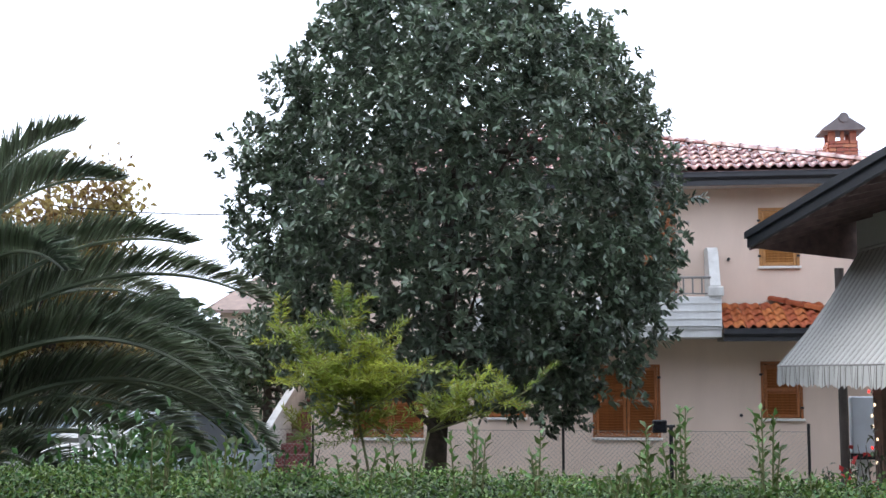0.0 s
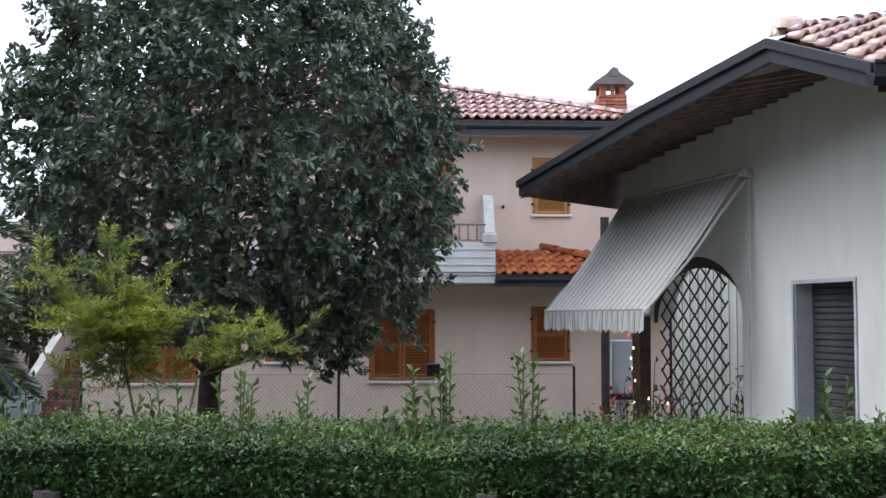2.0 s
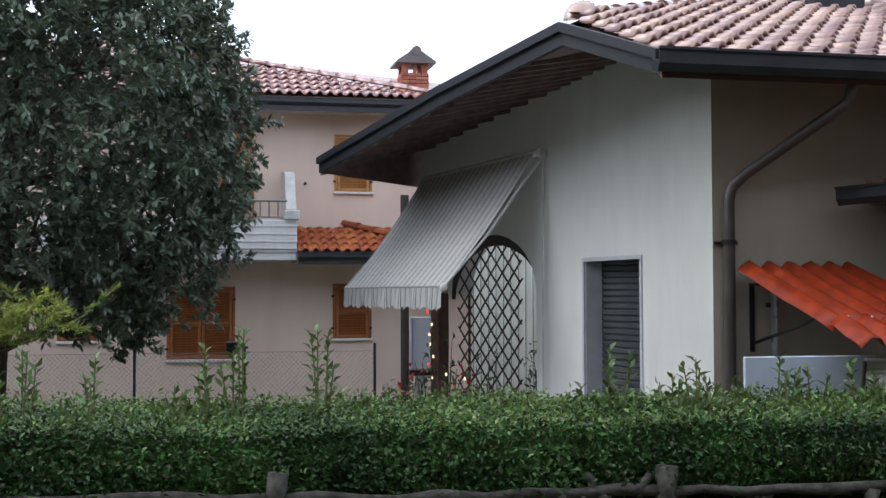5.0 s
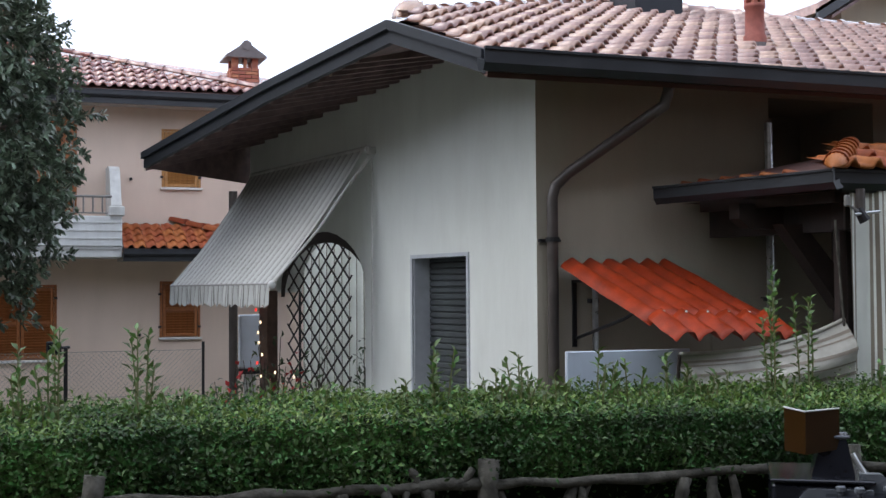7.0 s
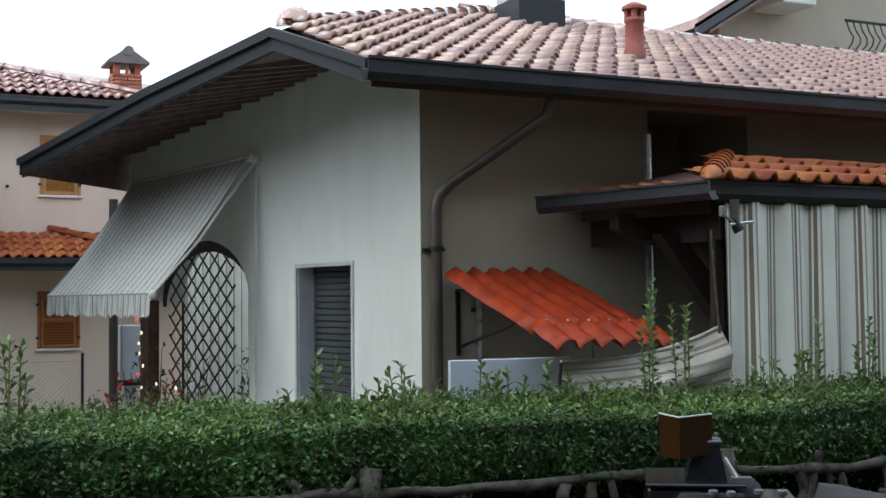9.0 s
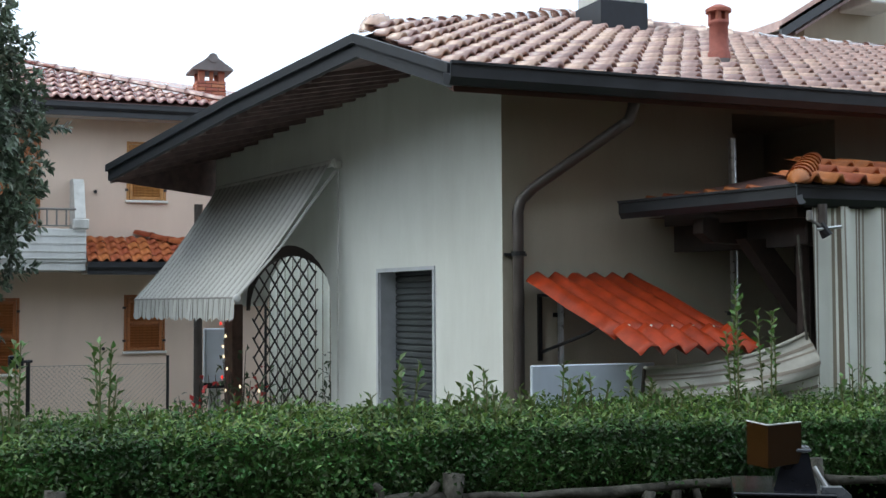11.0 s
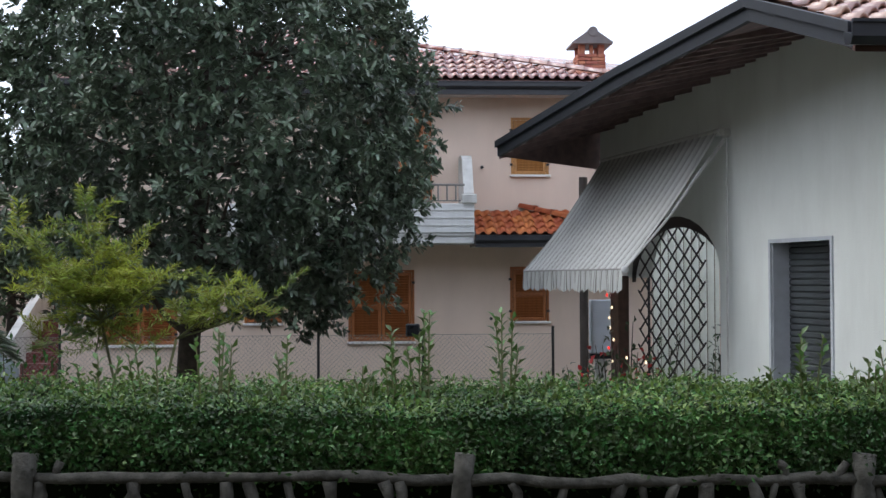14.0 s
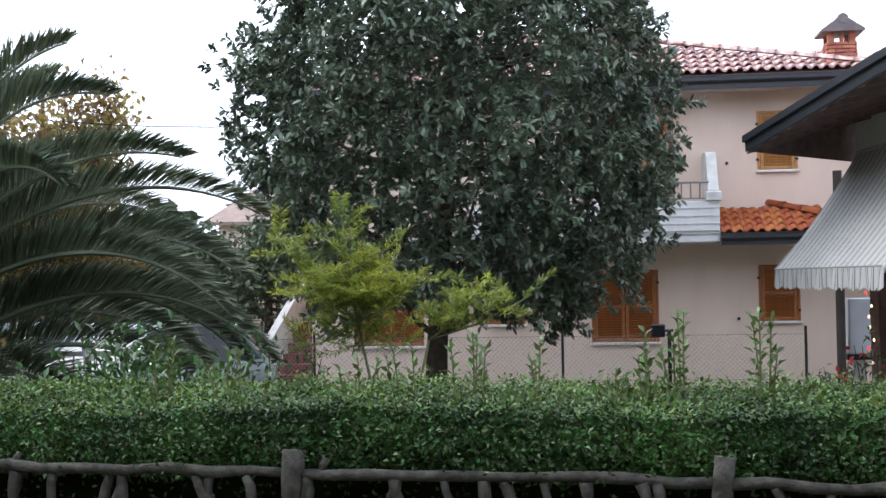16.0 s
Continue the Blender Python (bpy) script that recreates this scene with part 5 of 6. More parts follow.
part("sheet", corrugated(0.0, 0.80, 0.0), CANOPY, can, smooth=True)
part("front_sheet", corrugated(0.77, 1.0, 0.028), CANOPY, can, "overlapping front strip", smooth=True)
for k in range(5):
    p = TL.lerp(TR, (k + 0.5) / 5.5).lerp(BL.lerp(BR, (k + 0.5) / 5.5), 0.80) + nor * 0.05
    part("bolt", tube([p, p + nor * 0.012], [0.011, 0.006], 8), CHALK, can)
part("bracket", join(box(3.80, 3.83, 7.70, 7.92, 2.04, 2.06), box(3.80, 3.83, 7.89, 7.92, 1.60, 2.06)), IRON, can)
part("bracket", box(4.40, 4.43, 7.70, 7.92, 2.04, 2.06), IRON, can)
part("strut", tube([(3.82, 7.88, 1.66), (3.90, 7.35, 1.80), (3.92, 7.2, 1.86)], 0.012, 6), IRON, can)
sp = root("steel_pipe", "thin galvanised pipe on the house wall", "pipe", group="pipes on the wall")
part("tube", tube([(3.95, 7.85, 0.0), (3.95, 7.85, 2.12)], 0.022, 8), STEEL, sp)
part("clip", box(3.92, 3.98, 7.85, 7.92, 1.9, 1.93), IRON, sp)
sp2 = root("steel_pipe", "thin galvanised pipe on the house wall", "pipe", group="pipes on the wall")
part("tube", tube([(5.37, 7.83, 0.0), (5.36, 7.83, 3.2)], 0.028, 8), STEEL, sp2)
part("clip", box(5.33, 5.40, 7.83, 7.92, 1.9, 1.93), IRON, sp2)
tagged(part("white_board", box(3.25, 4.09, 6.85, 6.88, 0.0, 1.627, 0.006), BOARD), "plain bluish-white board standing below the orange canopy", "board")

# ---- the porch with its orange tiled hip and striped curtain ----
po = root("porch", "dark timber porch with orange tiled hipped roof", "porch")
GX, GYp, GZp, PS = 4.88, 6.50, 2.66, 0.30
part("gutter", join(sweep(GUTTER_PROFILE, (GX, GYp + 0.13, GZp), (12.5, GYp + 0.13, GZp)), sweep(GUTTER_PROFILE, (GX - 0.40, 7.80, GZp - 0.02), (GX + 0.12, GYp + 0.02, GZp))), GUTTER, po, "dark metal gutter")
part("fascia", join(box(GX + 0.13, 12.5, GYp + 0.13, GYp + 0.16, GZp - 0.13, GZp + 0.02), prism([(GX - 0.17, 7.72, GZp - 0.13), (GX + 0.14, GYp + 0.14, GZp - 0.13), (GX + 0.14, GYp + 0.14, GZp + 0.02), (GX - 0.17, 7.72, GZp + 0.02)], (0.03, 0, 0))), BEAM, po)
hx = 0.80
proof = part("roof", ([(GX, GYp, GZp + 0.04), (12.5, GYp, GZp + 0.04), (12.5, GYp + hx, GZp + 0.04 + PS * hx), (GX + hx, GYp + hx, GZp + 0.04 + PS * hx), (GX - 0.25, 7.92, GZp + 0.06), (12.5, 7.9, GZp - 0.06), (GX - 0.2, 7.9, GZp - 0.06), (GX + 0.1, GYp + 0.1, GZp - 0.06), (12.5, GYp + 0.1, GZp - 0.06)],
                      [(0, 1, 2, 3), (0, 3, 4), (3, 2, 5, 4), (5, 8, 7, 6)]), MORTAR, po)
lay_tiles(proof, T_PORCH, (GX, GYp - 0.04, GZp + 0.06), (1, 0, 0), (0, 1, PS), 40, 3, lambda x, y: x > GX + (y - GYp) * 1.0 - 0.02 and y < GYp + hx, w=0.176, pitch=0.28)
lay_tiles(proof, T_PORCH, (GX - 0.30, 7.92, GZp + 0.015), (0.29, -1, 0.012), (1, 0.29, 0.10), 8, 3, lambda x, y: x < GX + (y - GYp) * 0.75 - 0.12 and y < 7.9 and y > GYp + 0.2, w=0.176, pitch=0.28)
ha, hb = Vector((GX + 0.06, GYp + 0.02, GZp + 0.10)), Vector((GX + hx * 0.86, GYp + hx * 0.86, GZp + 0.09 + PS * hx * 0.86))
lay_caps(proof, cap_mesh("cap_hip", TILE_SHADED, 0.072, 0.26), ha, hb, 0.16, "hip_tile")
d = (hb - ha).normalized()
sd = Vector((d.y, -d.x, 0)).normalized()
ob = new("shell_tile", shell_mesh("shell_orange", TILE_SHADED, 0.066))
ob.parent = proof
ob.matrix_basis = Matrix.Translation(ha) @ Matrix((sd, d, sd.cross(d))).transposed().to_4x4()
part("beam", box(GX + 0.25, 12.3, GYp + 0.2, GYp + 0.34, GZp - 0.30, GZp - 0.10, 0.01), BEAM, po)
part("beam", prism([(GX + 0.02, 7.9, GZp - 0.10), (GX + 0.30, GYp + 0.34, GZp - 0.10), (GX + 0.30, GYp + 0.34, GZp - 0.30), (GX + 0.02, 7.9, GZp - 0.30)], (0.13, 0, 0)), BEAM, po)
part("beam_end", prism([(4.72, 7.25, GZp - 0.10), (4.72, 7.25, GZp - 0.20), (4.80, 7.25, GZp - 0.26), (5.3, 7.25, GZp - 0.28), (5.3, 7.25, GZp - 0.10)], (0, 0.12, 0)), BEAM, po)
part("brace", prism([(4.95, 7.10, 2.42), (5.12, 7.10, 2.42), (5.52, 7.10, 1.98), (5.52, 7.10, 1.80), (5.40, 7.10, 1.86)], (0, 0.12, 0)), BEAM, po)
part("post", box(5.44, 5.60, 7.08, 7.24, 0, 2.4, 0.01), BEAM, po)
part("corner_post", box(5.12, 5.18, GYp + 0.24, GYp + 0.30, 0, GZp - 0.3, 0.005), BEAM, po)
part("pole", tube([(5.00, 6.62, 2.42), (5.06, 6.62, 1.70), (5.06, 6.62, 0)], 0.009, 6), CONCRETE, po, "thin rusty pole")
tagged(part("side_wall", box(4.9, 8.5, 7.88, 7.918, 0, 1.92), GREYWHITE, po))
fx = root("wall_spotlight", "small dark spotlight on a white bracket", "lamp")
part("bracket", join(box(4.93, 4.965, 6.42, 6.45, 2.49, 2.56, 0.008), tube([(4.96, 6.44, 2.50), (5.02, 6.42, 2.46)], 0.009, 6)), RAIL, fx)
part("tube", tube([(5.05, 6.44, 2.60), (5.05, 6.44, 2.47)], 0.030, 10), PIPE, fx)
part("head", tube([(5.03, 6.44, 2.48), (5.07, 6.42, 2.40)], [0.028, 0.036], 10), IRON, fx)
part("clamp", tube([(4.99, 6.42, 2.44), (5.16, 6.40, 2.46)], 0.010, 6), STEEL, fx)
pc = root("porch_curtain", "white and beige striped outdoor curtain in deep pleats", "curtain")
vv, vf = [], []
n_ = 300
for i in range(n_ + 1):
    x = 5.06 + 5.5 * i / n_
    w = 0.035 * math.sin(x * 21) + 0.012 * math.sin(x * 47 + 1)
    vv += [(x, 6.56 + w * 0.6, 2.60), (x + 0.01 * math.sin(x * 9), 6.56 + w, 1.4), (x + 0.015 * math.sin(x * 9), 6.56 + w * 1.25, 0.25)]
for i in range(n_):
    for k in range(2):
        vf.append((3 * i + k, 3 * i + 3 + k, 3 * i + 4 + k, 3 * i + 1 + k))
part("cloth", (vv, vf), CURTAIN, pc, smooth=True)
part("rod", tube([(5.0, 6.56, 2.60), (10.6, 6.56, 2.60)], 0.014, 6), IRON, pc)
tp = root("tarpaulin", "sagging dirty beige striped tarpaulin tied under the porch", "tarpaulin")


def tarp_at(f, g_):
    """A point on the sagging cloth: f along it, g_ down it."""
    top = 1.60 + 0.20 * f ** 2.6
    sag = 0.05 * math.sin(g_ * 9 + f * 3) + 0.02 * math.sin(g_ * 21 + f * 7)
    return Vector((3.95 + 1.12 * f, 6.74 - 0.12 * f - 0.10 * math.sin(math.pi * g_) + sag * 0.7, top - g_ * (0.62 + 0.22 * f - 0.15 * math.sin(math.pi * f))))


def tarp_strip(g0, g1, rows, out):
    vs = [tarp_at(i / 40, g0 + (g1 - g0) * j / rows) + Vector((0, -out, 0)) for i in range(41) for j in range(rows + 1)]
    return vs, [(i * (rows + 1) + j, (i + 1) * (rows + 1) + j, (i + 1) * (rows + 1) + j + 1, i * (rows + 1) + j + 1) for i in range(40) for j in range(rows)]


TARP = mat("tarpaulin_cloth", (0.40, 0.385, 0.335), 0.7, 0.2, 5, 0.2, 150, stain=0.5)
TARP_STRIPE = mat("tarpaulin_stripe", (0.20, 0.17, 0.135), 0.7, 0.2, 6, 0.2, 150)
cloth = part("cloth", tarp_strip(0, 1, 30, 0), TARP, tp, smooth=True)
for g0, wide in ((0.07, 0.022), (0.115, 0.012), (0.20, 0.026), (0.30, 0.012), (0.38, 0.024), (0.50, 0.012), (0.60, 0.026), (0.80, 0.02)):
    part("stripe", tarp_strip(g0, g0 + wide, 2, 0.005), TARP_STRIPE, cloth, "woven brown stripe", True)
part("hem", tube([tarp_at(i / 40, 0) for i in range(41)], 0.014, 7), TARP, tp, "rolled hem", True)
part("rope", tube([(3.95, 6.74, 1.60), (3.95, 6.8, 1.2), (3.95, 6.85, 0)], 0.012, 5), BEAM, tp)

# ---- the upper house behind the roof ----
b2 = root("house", "white house with sloping eaves and wrought-iron balcony above the roof", "house")
part("wall", box(12.9, 22.0, 16.6, 24.0, 0, 6.6), GREYWHITE, b2)
part("gable", prism([(12.9, 16.6, 6.6), (22.0, 16.6, 6.6), (22, 16.6, 9.5), (17.5, 16.6, 9.6)], (0, 0.3, 0)), GREYWHITE, b2)
part("verge", prism([(11.7, 15.6, 6.02), (17.5, 15.6, 9.5), (17.5, 15.6, 9.7), (11.7, 15.6, 6.22)], (0, 0.06, 0)), GUTTER, b2)
part("roof", prism([(11.7, 15.6, 6.16), (17.5, 15.6, 9.64), (17.5, 24.0, 9.64), (11.7, 24.0, 6.16)], (0, 0, 0.14)), TILE, b2)
part("soffit", prism([(12.0, 15.66, 6.10), (17.5, 15.66, 9.40), (17.5, 16.6, 9.40), (12.0, 16.6, 6.10)], (0, 0, 0.05)), SOFFIT, b2)
part("corbel", box(13.6, 14.3, 15.8, 16.6, 6.78, 7.0, 0.02), PARAPET, b2)
br = part("balcony_rail", join(tube([(15.0, 15.9, 6.62), (18.0, 15.9, 6.62)], 0.025, 6), tube([(15.0, 15.9, 6.10), (18.0, 15.9, 6.10)], 0.02, 6)), IRON, b2, "black wrought-iron balcony railing")
for i in range(16):
    x = 15.02 + i * 0.15
    part("bar", tube([(x, 15.9, 6.10), (x, 15.78 - 0.04 * math.sin(i), 6.2), (x, 15.74, 6.3), (x, 15.84, 6.45), (x, 15.9, 6.62)], 0.013, 5), IRON, br)
part("balcony_slab", box(14.9, 18.2, 15.8, 16.6, 5.9, 6.08, 0.02), PARAPET, b2)

# ---- the bench machine on the near side of the fence ----
mc = root("bench_machine", "black polished machine with an amber guard and metal knobs", "machine", pose(2.66, 4.0, 0, 0, 0, -33) @ pose(-2.66, -4.0, 0))
part("body", box(2.68, 3.00, 3.98, 4.40, 0.45, 1.31, 0.012), BLACK, mc)
part("top_plate", box(2.675, 3.03, 3.97, 4.40, 1.312, 1.325, 0.004), BLACK, mc)
part("side_cheek", prism([(2.76, 3.955, 1.18), (2.76, 3.955, 1.25), (2.80, 3.955, 1.295), (3.02, 3.955, 1.295), (3.02, 3.955, 1.18)], (0, 0.02, 0)), GREYTOP, mc)
gd = part("guard", join(prism([(2.73, 4.10, 1.41), (2.80, 4.02, 1.405), (2.80, 4.02, 1.557), (2.73, 4.10, 1.565)], (0.004, 0.006, 0)), prism([(2.80, 4.02, 1.405), (2.92, 4.08, 1.42), (2.92, 4.08, 1.565), (2.80, 4.02, 1.557)], (0.0, 0.008, 0))), AMBER, mc, "amber acrylic guard")
part("guard_edge", join(tube([(2.73, 4.10, 1.566), (2.80, 4.02, 1.558), (2.92, 4.08, 1.566)], 0.003, 5)), PARAPET, gd)
part("column", prism([(2.82, 4.06, 1.325), (2.97, 4.06, 1.325), (2.945, 4.08, 1.452), (2.86, 4.08, 1.458)], (0, 0.12, 0)), BLACK, mc)
part("column_cap", box(2.855, 2.955, 4.07, 4.20, 1.458, 1.470, 0.004), GREYTOP, mc)
part("lever", tube([(2.96, 4.05, 1.41), (3.00, 4.03, 1.34)], 0.008, 6), STEEL, mc)
part("bracket", prism([(2.98, 4.0, 1.28), (2.98, 4.0, 1.345), (3.05, 4.0, 1.345), (3.08, 4.0, 1.32), (3.08, 4.0, 1.28)], (0, 0.05, 0)), GREYTOP, mc)
part("tray", box(2.86, 3.20, 3.88, 4.18, 1.262, 1.280, 0.004), BLACK, mc)
for x, y in ((2.91, 3.95), (2.97, 3.93), (3.07, 3.98), (3.15, 3.97)):
    part("knob", tube([(x, y, 1.280), (x, y, 1.288), (x, y, 1.292), (x, y, 1.306), (x, y, 1.311)], [0.010, 0.010, 0.018, 0.018, 0.012], 12), GREYTOP, mc)
part("stand", join(*[box(x, x + 0.05, y, y + 0.05, 0, 0.46) for x in (2.68, 3.3) for y in (3.98, 4.38)] + [box(2.66, 3.38, 3.95, 4.45, 0.43, 0.47)]), BLACK, mc)
ct = root("covered_table", "low table under a dark wrinkled cover", "table", pose(3.3, 3.7, 0, 0, 0, -25) @ pose(-3.42, -3.95, -0.02))
vv, vf = [], []
for j in range(13):
    for i in range(25):
        x, y = 3.42 + 2.0 * i / 24, 3.75 + 0.75 * j / 12
        z = 1.235 + 0.018 * math.sin(x * 11 + y * 3) + 0.012 * math.sin(y * 17 - x * 5) - (0.25 if j in (0, 12) or i in (0, 24) else 0)
        vv.append((x, y, z))
for j in range(12):
    for i in range(24):
        a = j * 25 + i
        vf.append((a, a + 1, a + 26, a + 25))
part("cover", (vv, vf), TYRE, ct, smooth=True)
for x in (3.5, 5.3):
    for y in (3.85, 4.4):
        part("leg", box(x - 0.025, x + 0.025, y - 0.025, y + 0.025, 0, 1.2), BLACK, ct)

# ---- yard at the far left: gate, car, far roofs and trees ----
gt = root("yard_gate", "grey metal mesh gate on a concrete pillar", "gate")
part("pillar", box(-5.95, -5.72, 11.9, 12.13, 0, 1.5, 0.015), CHALK, gt)
part("pillar", box(-8.6, -8.4, 11.9, 12.1, 0, 1.5, 0.015), CHALK, gt)
for x0, x1 in ((-5.70, -4.75), (-8.38, -5.97)):
    part("gate_frame", join(box(x0, x1, 12.0, 12.04, 1.30, 1.35), box(x0, x1, 12.0, 12.04, 0.12, 0.17), box(x0, x0 + 0.05, 12.0, 12.04, 0.12, 1.35), box(x1 - 0.05, x1, 12.0, 12.04, 0.12, 1.35)), WIRE, gt)
    x = x0 + 0.08
    while x < x1 - 0.06:
        part("bar", tube([(x, 12.02, 0.15), (x, 12.02, 1.32)], 0.008, 5), WIRE, gt)
        x += 0.11
pl2 = root("garden_lantern", "small garden lantern on a dark post", "lamp", pose(-4.95, 11.6, 0))
part("pole", tube([(0, 0, 0), (0, 0, 1.28)], 0.03, 8), IRON, pl2)
part("glass", tube([(0, 0, 1.28), (0, 0, 1.42)], [0.05, 0.075], 8), PARAPET, pl2)
part("cap", tube([(0, 0, 1.42), (0, 0, 1.48)], [0.10, 0.02], 8), IRON, pl2)


def car(x, y, turn, label):
    """A parked hatchback: shell drawn in profile, glass, lamps, wheels."""
    c = root("car", label, "car", pose(x, y, 0, 0, 0, turn))
    prof = [(-1.9, 0.30), (-1.95, 0.62), (-1.80, 0.86), (-1.35, 0.95), (-1.15, 0.98), (1.75, 0.98), (1.92, 0.85), (1.95, 0.45), (1.85, 0.28)]
    bm = bmesh.new()
    lo = [bm.verts.new((u_, -0.82, z_)) for u_, z_ in prof]
    hi = [bm.verts.new((u_, 0.82, z_)) for u_, z_ in prof]
    bm.faces.new(lo[::-1])
    bm.faces.new(hi)
    for i in range(len(prof)):
        j = (i + 1) % len(prof)
        bm.faces.new((lo[i], lo[j], hi[j], hi[i]))
    bmesh.ops.bevel(bm, geom=bm.edges[:], offset=0.06, segments=2, affect="EDGES")
    bm.verts.index_update()
    part("body", ([tuple(v.co) for v in bm.verts], [tuple(v.index for v in f.verts) for f in bm.faces]), CARPAINT, c, smooth=True)
    bm.free()
    cab = [(-1.05, 0.97), (-0.45, 1.44), (0.2, 1.50), (1.15, 1.46), (1.65, 0.97)]
    part("roof", prism([(-0.52, -0.60, 1.40), (0.2, -0.62, 1.475), (1.18, -0.60, 1.43), (1.18, -0.60, 1.46), (0.2, -0.62, 1.51), (-0.50, -0.60, 1.45)], (0, 1.22, 0)), CARPAINT, c)
    vs = [(u_, s * (0.72 if z_ < 1 else 0.60), z_) for s in (-1, 1) for u_, z_ in cab]
    part("glasshouse", (vs, [(0, 1, 2, 3, 4)[::-1], (5, 6, 7, 8, 9), (0, 1, 6, 5), (1, 2, 7, 6), (2, 3, 8, 7), (3, 4, 9, 8)]), CARGLASS, c)
    for u_ in (-0.5, 0.35, 1.2):
        for s in (-1, 1):
            part("door_pillar", tube([(u_ + (-0.5 if u_ < 0 else 0.12 if u_ < 1 else 0.42), s * 0.735, 0.97), (u_, s * 0.615, 1.45)], 0.03, 6), CARPAINT, c)
    for s in (-1, 1):
        part("headlight", box(-1.93, -1.80, s * 0.62 - 0.16, s * 0.62 + 0.16, 0.66, 0.80, 0.03), STEEL, c)
        part("mirror", box(-0.85, -0.68, s * 0.88 - 0.08, s * 0.88 + 0.08, 0.98, 1.10, 0.03), CARPAINT, c)
        for u_ in (-1.25, 1.2):
            wh = part("wheel", tube([(u_, s * 0.66, 0.31), (u_, s * 0.70, 0.31), (u_, s * 0.82, 0.31), (u_, s * 0.85, 0.31)], [0.27, 0.31, 0.31, 0.27], 18), TYRE, c)
            part("rim", tube([(u_, s * 0.85, 0.31), (u_, s * 0.865, 0.31)], [0.20, 0.17], 14), STEEL, wh)
    part("bumper", box(-1.99, -1.86, -0.70, 0.70, 0.36, 0.52, 0.03), TYRE, c)
    return c


car(-5.85, 15.2, 70, "pale blue parked hatchback behind the palm")
car(-8.3, 16.5, 80, "pale blue parked hatchback in the yard")
fr_ = root("house", "low far house with a brown tiled roof", "house")
part("wall", box(-11.4, -6.6, 36, 42, 0, 3.95), PINK, fr_)
part("roof", prism([(-11.8, 35.6, 3.85), (-6.2, 35.6, 3.85), (-7.0, 38.5, 5.05), (-11.0, 38.5, 5.05)], (0, 0, -0.1)), ROOF_FAR, fr_)
part("roof_back", prism([(-11.8, 42, 3.85), (-6.2, 42, 3.85), (-7.0, 38.5, 5.03), (-11.0, 38.5, 5.03)], (0, 0, -0.1)), ROOF_FAR, fr_)
part("window", box(-10.2, -9.3, 35.96, 36.0, 2.2, 3.4), SHUTTER, fr_)
nw_ = 26000
xw = RNG.uniform(-70, 70, nw_)
hgt = 5.6 + 1.1 * np.sin(xw * 0.35) + 0.9 * np.sin(xw * 0.83 + 1) + 0.6 * np.sin(xw * 2.1)
zw = hgt * RNG.random(nw_) ** 0.55
yw = 58 + RNG.uniform(-2, 2, nw_) + 1.5 * np.sin(xw)
wd_ = root("far_woods", "distant band of dark green trees", "woods", kind="stuff")
tagged(leaves("crown", wd_, np.stack([xw, yw, zw], 1), RNG.normal(size=(nw_, 3)), RNG.uniform(0.5, 1.0, nw_), RNG.uniform(0.4, 0.7, nw_), LEAF_FAR), kind="stuff")
part("thicket", moved(wall_with_holes(-70, 70, 0, 4.2, [], 0.5), Matrix.Translation((0, 60.5, 0))), LEAF_FAR, wd_)


def broad_tree(x, y, h, r, n, leaf, material, label, z_low):
    o = root("broadleaf_tree", label, "tree", pose(x, y, 0))
    part("trunk", tube([(0, 0, -0.1), (0.05, 0, h * 0.3), (0, 0.1, h * 0.6), (0.05, 0, h * 0.95)], [0.16, 0.12, 0.08, 0.02], 9), BARK, o, smooth=True)
    pts = []
    for k in range(18):
        a = k * 2.4
        z0, z1 = h * random.uniform(0.25, 0.7), random.uniform(z_low + 0.3, h)
        q = r * random.uniform(0.4, 1.0) * (1 - 0.5 * max(0, (z1 / h - 0.6) / 0.4))
        e = (q * math.cos(a), q * math.sin(a), z1)
        part("limb", tube([(0, 0, z0), (e[0] * 0.5, e[1] * 0.5, z0 + (z1 - z0) * 0.6), e], [0.05, 0.03, 0.008], 5), BARK, o)
        pts.append(e)
    pts = np.array(pts)
    p = pts[RNG.integers(0, len(pts), n)] * RNG.uniform(0.75, 1.05, (n, 1)) + RNG.normal(0, r * 0.13, (n, 3))
    p[:, 2] = np.clip(p[:, 2], z_low, h * 1.05)
    tagged(leaves("crown", o, p, RNG.normal(size=(n, 3)), RNG.uniform(0.7, 1.2, n) * leaf, leaf * 0.6, material), kind="stuff")


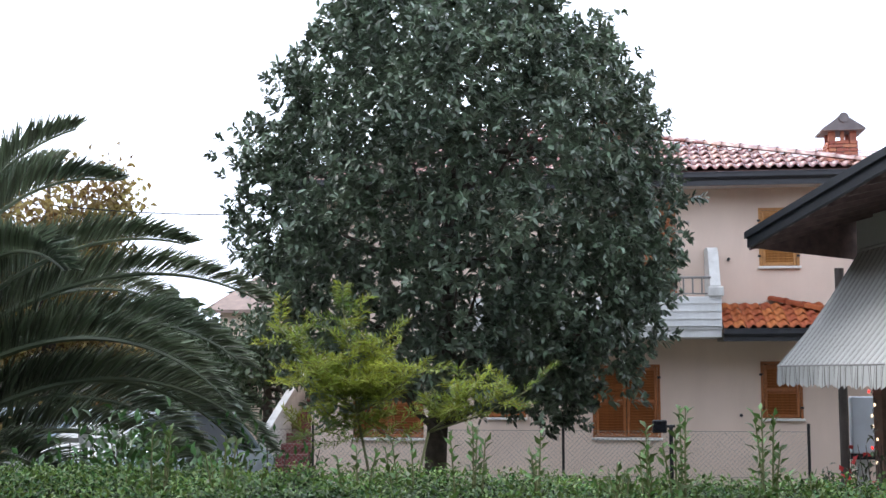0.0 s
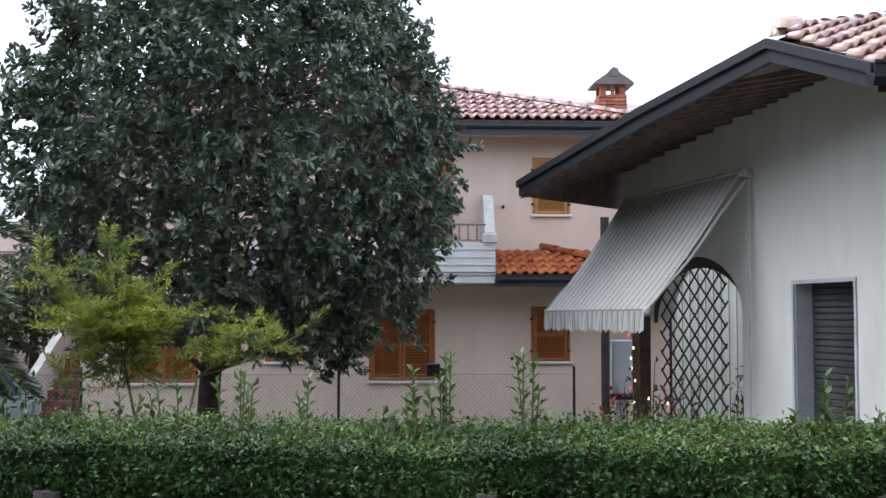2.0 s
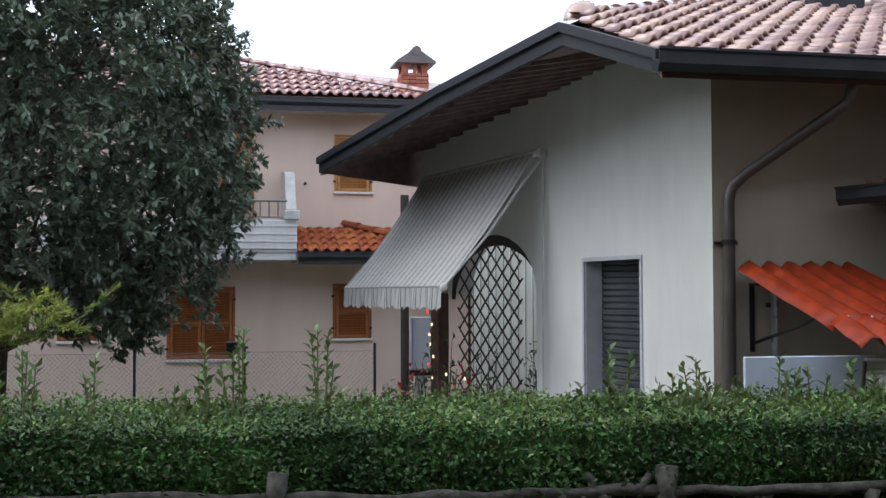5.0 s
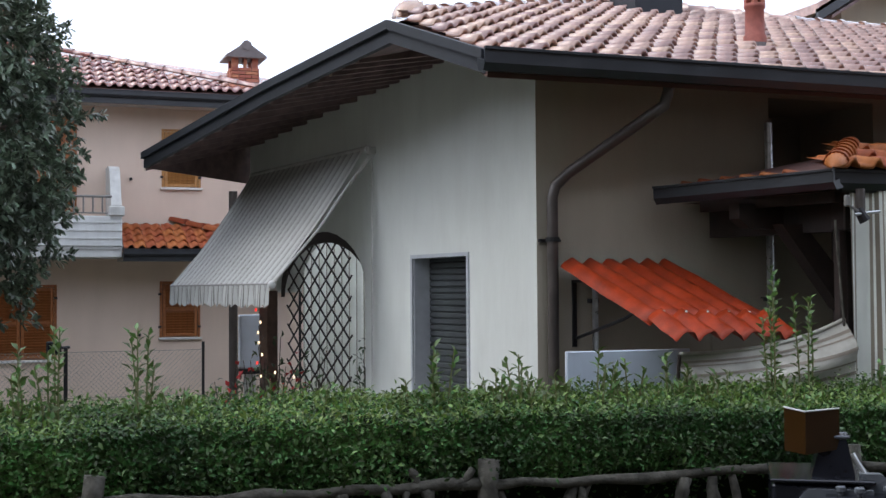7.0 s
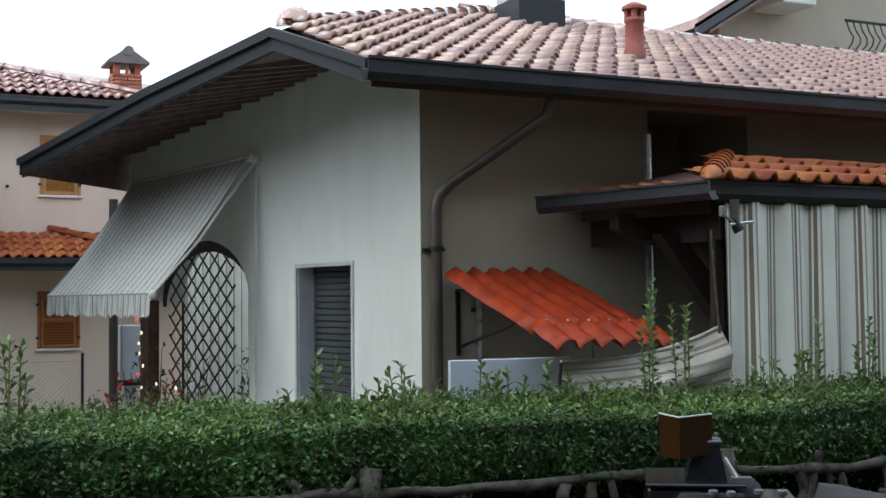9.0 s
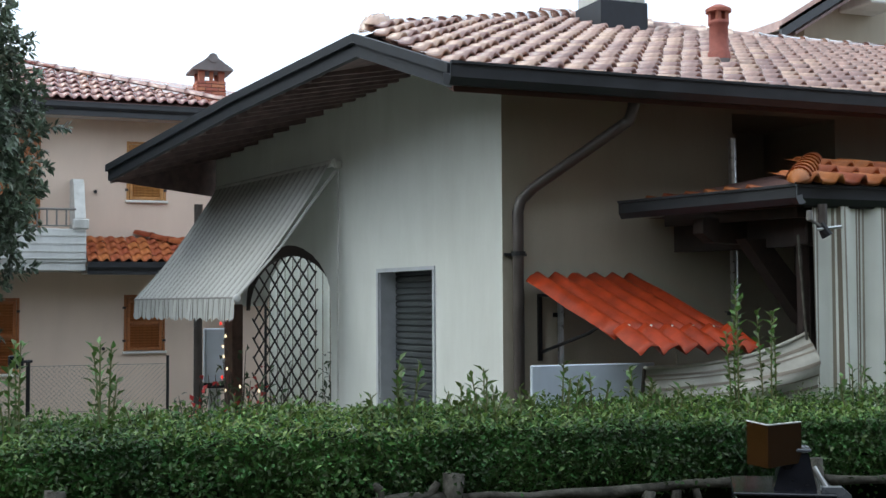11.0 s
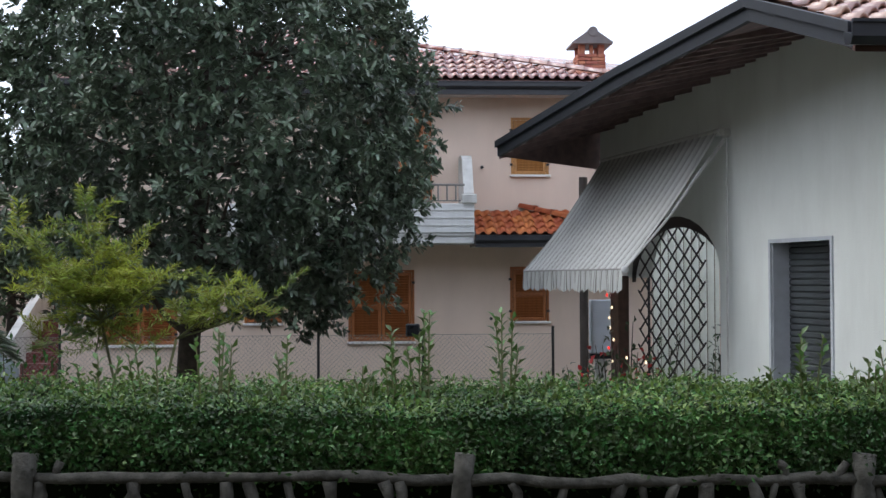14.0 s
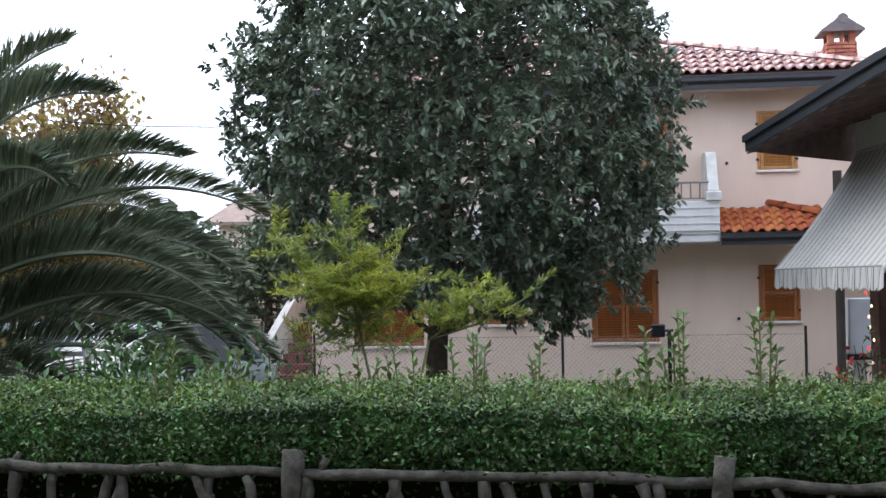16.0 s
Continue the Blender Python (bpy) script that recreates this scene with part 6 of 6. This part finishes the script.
broad_tree(-9.9, 21.0, 6.2, 1.9, 14000, 0.15, LEAF_BROWN, "autumn tree with thinning brown leaves", 1.5)
broad_tree(-12.5, 26.0, 5.2, 2.6, 4200, 0.20, LEAF_FAR, "dark green tree beyond the yard", 1.0)
broad_tree(-8.0, 29.0, 3.35, 2.0, 3600, 0.20, LEAF_FAR, "dark green tree beyond the yard", 0.6)
broad_tree(-10.2, 33.0, 3.5, 2.6, 3600, 0.22, LEAF_FAR, "dark green tree beyond the yard", 0.6)
tagged(part("overhead_cable", tube([(-16 + 14.0 * i / 16, 20.0, 6.3 - 1.5 * (i / 16) + 0.75 * (2 * i / 16 - 1) ** 2 - 0.75) for i in range(17)] + [(0.0, 23.0, 4.9)], 0.012, 4), IRON), "thin black overhead cable", "cable")
leafy_plant("laurel_bush", "bushy laurel with broad bright green leaves", "shrub", -2.62, 7.5, 0, 0.55, 1.63, 2300, 0.085, 0.034, LEAF_LAUREL, stems=20)
leafy_plant("laurel_bush", "bushy laurel with broad bright green leaves", "shrub", -3.05, 7.6, 0, 0.45, 1.64, 2000, 0.080, 0.034, LEAF_LAUREL, stems=16)
leafy_plant("laurel_bush", "dark small-leaved laurel bush behind the hedge", "shrub", -3.9, 7.6, 0, 0.7, 1.40, 1900, 0.065, 0.028, LEAF_HEDGE, stems=14)
leafy_plant("garden_shrub", "loose dark shrub with a few yellow leaves", "shrub", -4.05, 7.2, 0, 0.5, 1.95, 160, 0.055, 0.026, LEAF_BROWN, stems=18)
leafy_plant("garden_shrub", "thin upright green shrub behind the hedge", "shrub", -1.95, 7.4, 0, 0.34, 1.74, 620, 0.050, 0.020, LEAF_HEDGE, stems=12)

# ---- the house that the camera stands against: unseen, sized to block sky ----
own = root("house", "unseen plain house wall and terrace roof blocking sky behind the viewpoint", "house")
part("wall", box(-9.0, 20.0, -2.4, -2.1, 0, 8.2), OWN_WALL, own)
# added wall outside the view that keeps low sky off the gable
tagged(part("sky_blocker_wall", box(-14.3, -14.0, -12.0, 22.0, 0, 7.5), OWN_WALL), "unseen plain stucco wall added to block low sky on the left", "wall", kind="structure")
part("blocker_overhang", box(-9.5, 20.5, -2.4, -1.4, 8.2, 8.4), SOFFIT, own)
part("blocker_terrace_roof", box(-3.0, 14.0, -2.1, 0.55, 3.3, 3.45), SOFFIT, own)
part("terrace_floor", box(-3.0, 14.0, -2.1, 1.2, 0, 0.40), CONCRETE, own)
for x in (-2.9, 6.5, 13.8):
    part("post", box(x, x + 0.14, 0.35, 0.49, 0.4, 3.3, 0.01), BEAM, own)

# ---- everything above was laid out in units of 1.14 m: bring it to metres ----
for me in bpy.data.meshes:
    me.transform(Matrix.Scale(UNIT, 4))
for ob in scene.objects:
    if ob.type != "CAMERA":
        ob.location = ob.location * UNIT
